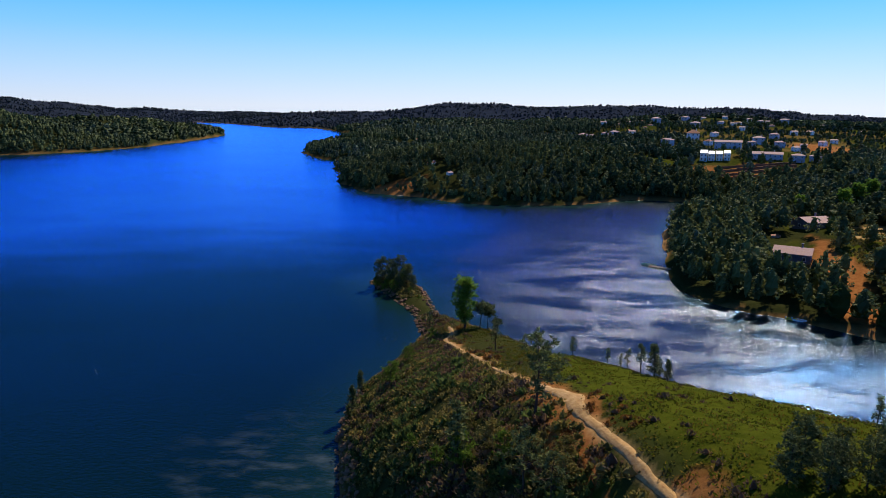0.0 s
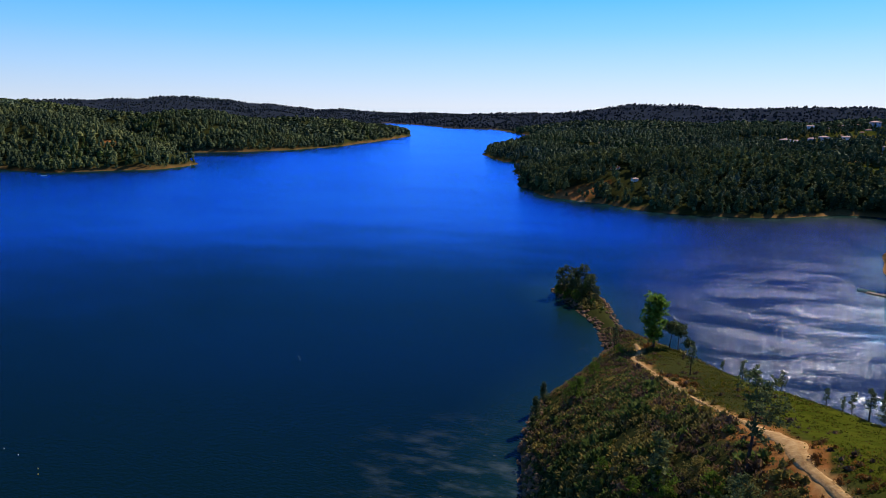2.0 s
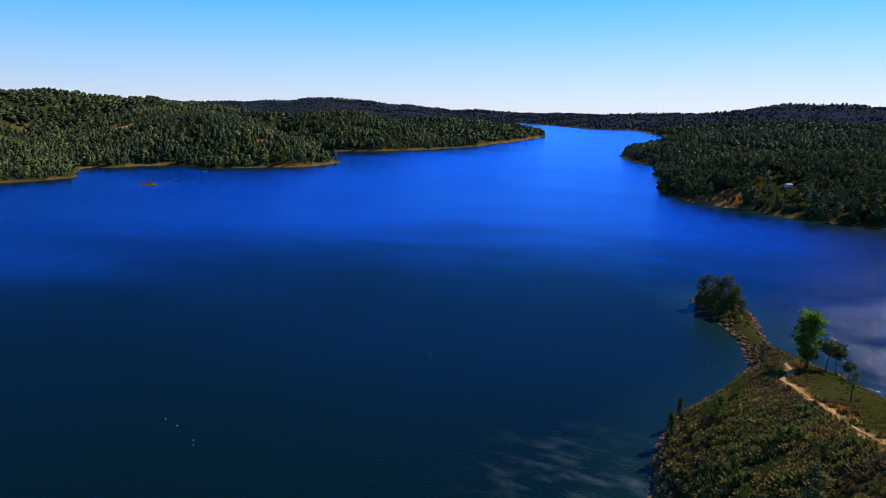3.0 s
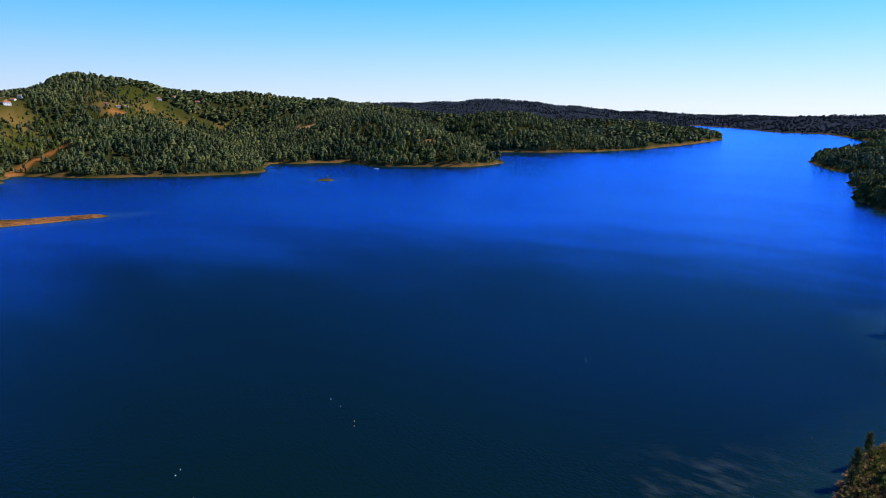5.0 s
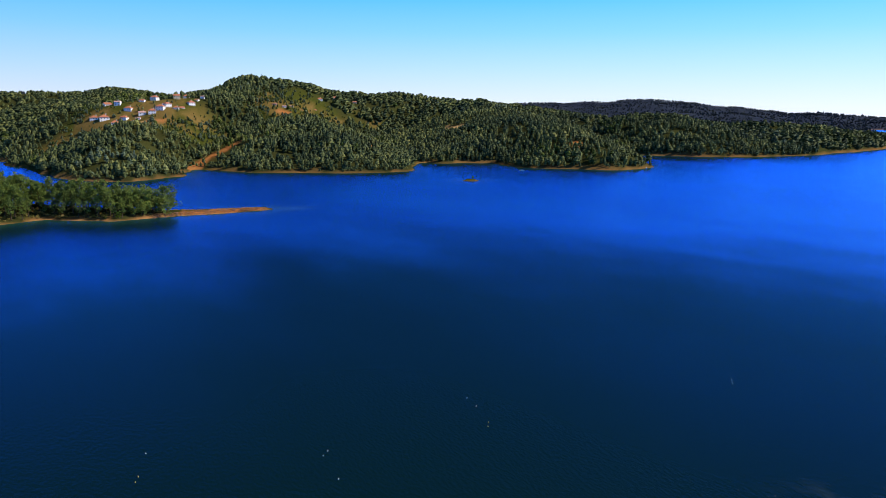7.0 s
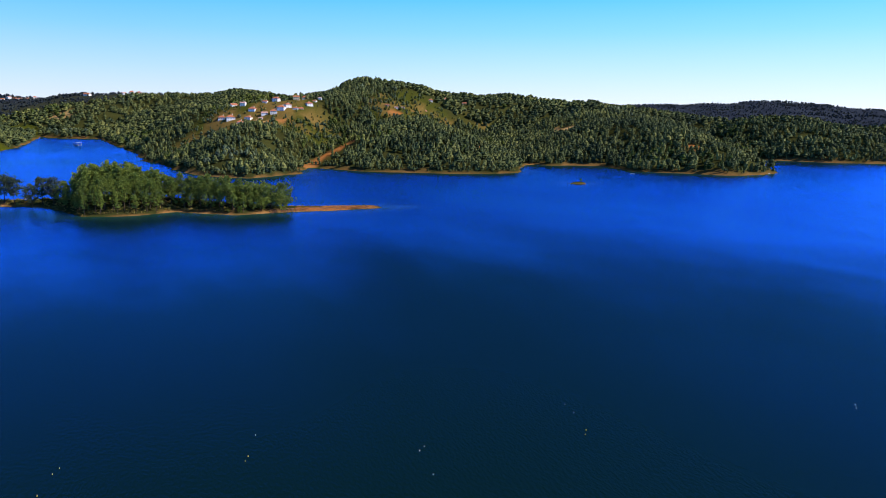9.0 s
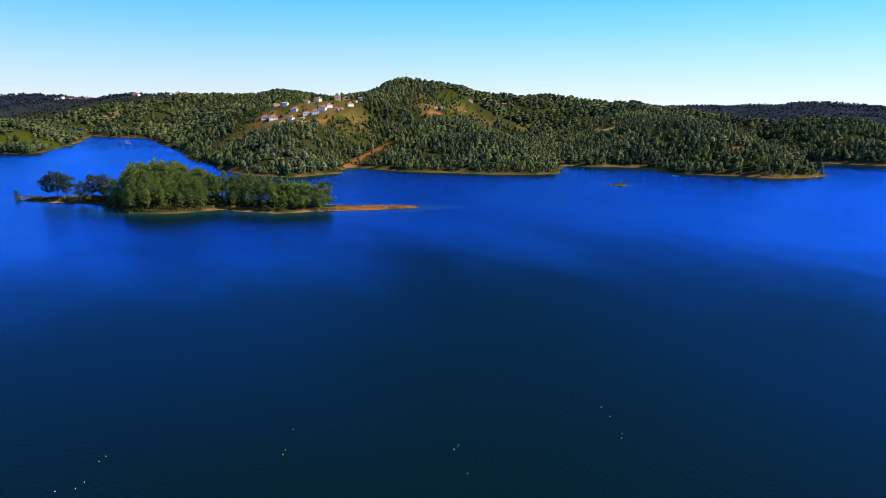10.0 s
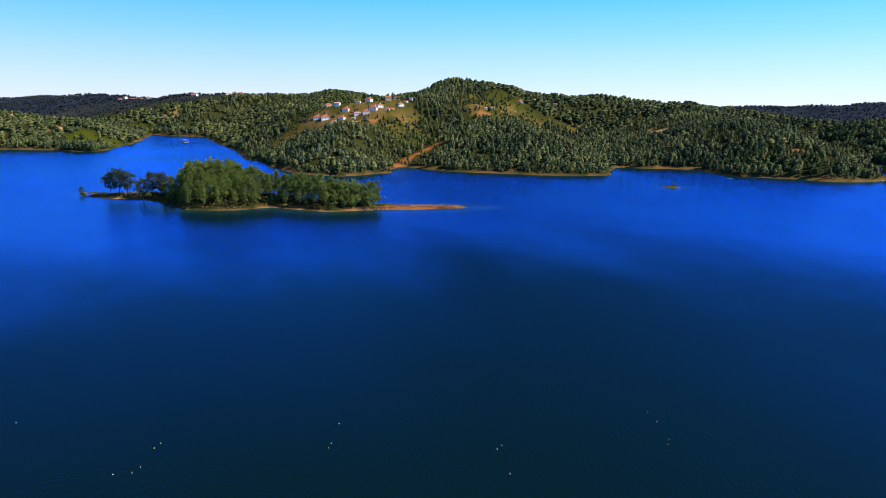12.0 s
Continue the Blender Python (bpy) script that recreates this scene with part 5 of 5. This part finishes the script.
# ---- on the water ----
def buoy(x, y, mat, label):
    e = empty("buoy", x, y, -0.1, 0)
    bm = bmesh.new()
    bmesh.ops.create_uvsphere(bm, u_segments=10, v_segments=8, radius=0.10, matrix=Matrix.Translation((0, 0, 0.14)))
    part("float", bm, mat, e)
    bm = bmesh.new()
    bmesh.ops.create_cone(bm, segments=8, radius1=0.05, radius2=0.05, depth=0.12, cap_ends=True, matrix=Matrix.Translation((0, 0, 0.30)))
    part("eye", bm, WOOD, e)
    return tagged(e, label, "buoy", "mooring buoys on the lake")


yellow = buoy(-119, -8, ORANGE, "small yellow mooring buoy floating on the lake")
white = buoy(-117, 24, BOATWHITE, "small white mooring buoy floating on the lake")
for x, y in [(-120.5, -7), (-110, 21), (-108.6, 20.2), (-89, 77), (-90.3, 78.3), (-113, -10), (-111.5, -11.2)]:
    copy_thing(yellow, pose(x, y, -0.1))
for x, y in [(-99, 49), (-98, 47.6), (-90, 46), (-97, 81), (-138, -32), (-319, 397), (-112, -14), (-73, 134), (-72, 132.6), (-101, 82)]:
    copy_thing(white, pose(x, y, -0.1))


def hull(length, beam, deep, mat, name, parent):
    """An open boat's shell: pointed bow, flat stern, with thickness."""
    n, rows = 9, []
    for k in range(n):
        f = k / (n - 1)
        half = beam / 2 * (math.sin(math.pi * (0.28 + 0.72 * f)) ** 0.6 if f < 0.999 else 0.02)
        x = -length / 2 + length * f
        up = deep + 0.18 * f * f
        rows.append([(x, -half, up), (x, -half * 0.7, 0.05), (x, 0, 0), (x, half * 0.7, 0.05), (x, half, up), (x, half * 0.88, up), (x, half * 0.55, 0.18), (x, -half * 0.55, 0.18), (x, -half * 0.88, up)])
    verts, faces = [p for r in rows for p in r], []
    m = 9
    for k in range(n - 1):
        for j in range(m):
            a, b = k * m + j, k * m + (j + 1) % m
            faces.append((a, b, b + m, a + m))
    faces.append(tuple(range(m)))
    return part(name, solid(verts, faces), mat, parent)


def boat(x, y, turn, length, mat, label):
    e = empty("boat", x, y, -0.12, turn)
    h = hull(length, length * 0.36, 0.6, mat, "hull", e)
    for k in (-0.22, 0.12):
        bm = bmesh.new()
        box(bm, k * length - 0.14, k * length + 0.14, -length * 0.15, length * 0.15, 0.42, 0.47, 0.01)
        part("seat", bm, WOOD, e)
    bm = bmesh.new()
    box(bm, -length / 2 - 0.25, -length / 2 + 0.08, -0.16, 0.16, 0.35, 0.95, 0.05)
    part("outboard_motor", bm, GREY, e)
    return tagged(e, label, "boat", "boats on the lake")


def jetty(x, y, turn, length, width, label):
    """A floating jetty of planks on two beams, with posts."""
    e = empty("jetty", x, y, 0, turn)
    for s in (-1, 1):
        bm = bmesh.new()
        box(bm, 0, length, s * width * 0.35 - 0.1, s * width * 0.35 + 0.1, -0.2, 0.32, 0.02)
        part("beam", bm, WOOD, e)
    bm = bmesh.new()
    box(bm, 0, 0.27, -width / 2, width / 2, 0.33, 0.4, 0.01)
    first = part("plank", bm, WOOD, e)
    for k in range(1, int(length / 0.3)):
        p = piece("plank", first.data, e)
        p.location = (0.3 * k, 0, 0.004 * (k % 3))
    for k in range(3):
        for s in (-1, 1):
            bm = bmesh.new()
            bmesh.ops.create_cone(bm, segments=8, radius1=0.09, radius2=0.08, depth=2.2, cap_ends=True, matrix=Matrix.Translation((length * (0.1 + 0.42 * k), s * (width / 2 + 0.1), 0)))
            part("post", bm, WOOD, e)
    return tagged(e, label, "jetty", "jetties along the shore")


jetty(72.5, 232, -36, 8.5, 1.8, "small wooden jetty reaching out from the wooded point")
boat(73.2, 233.8, -34, 5.2, GREENHULL, "green and white boat moored at the jetty")
boat(94.0, 170.6, -40, 3.6, BOATWHITE, "small white boat moored near the shore")
boat(92.4, 171.7, -35, 2.6, ORANGE, "small yellow dinghy moored beside the white boat")
jetty(93, 179, -45, 7.5, 1.2, "narrow wooden jetty along the shaded shore")
jetty(104.4, 166.4, -44, 4.6, 1.2, "narrow wooden jetty below the red bank")
jetty(-28, 415.5, 60, 6, 2.0, "small wooden jetty at the foot of the wooded cape")
boat(155, 399, 5, 5.0, BOATWHITE, "white boat moored in the bay")
boat(166, 398, -10, 4.4, BOATWHITE, "white boat moored in the bay")
boat(-403, 563, 60, 5.0, BOATWHITE, "white boat at the wooded point")
boat(-452, 444, 20, 4.5, BOATWHITE, "small white boat below the wooded slope")
boat(-905, 72, 0, 6.0, BOATWHITE, "white boat near the far inlet shore")


def raft(x, y):
    """A floating work platform: pontoon, deck and a light frame."""
    e = empty("raft", x, y, 0, 30)
    for s in (-1, 1):
        bm = bmesh.new()
        box(bm, -5, 5, s * 2.2 - 0.7, s * 2.2 + 0.7, -0.4, 0.5, 0.15)
        part("pontoon", bm, GREY, e)
    bm = bmesh.new()
    box(bm, -5.2, 5.2, -3.2, 3.2, 0.5, 0.7, 0.03)
    part("deck", bm, WOOD, e)
    for sx in (-1, 1):
        for sy in (-1, 1):
            bm = bmesh.new()
            box(bm, sx * 4.6 - 0.12, sx * 4.6 + 0.12, sy * 2.8 - 0.12, sy * 2.8 + 0.12, 0.7, 4.2)
            part("post", bm, GREY, e)
    bm = bmesh.new()
    box(bm, -5, 5, -3.1, 3.1, 4.2, 4.4, 0.03)
    part("roof", bm, GREY, e)
    return tagged(e, "grey floating platform with a flat roof on posts", "raft")


raft(-1087, 17)
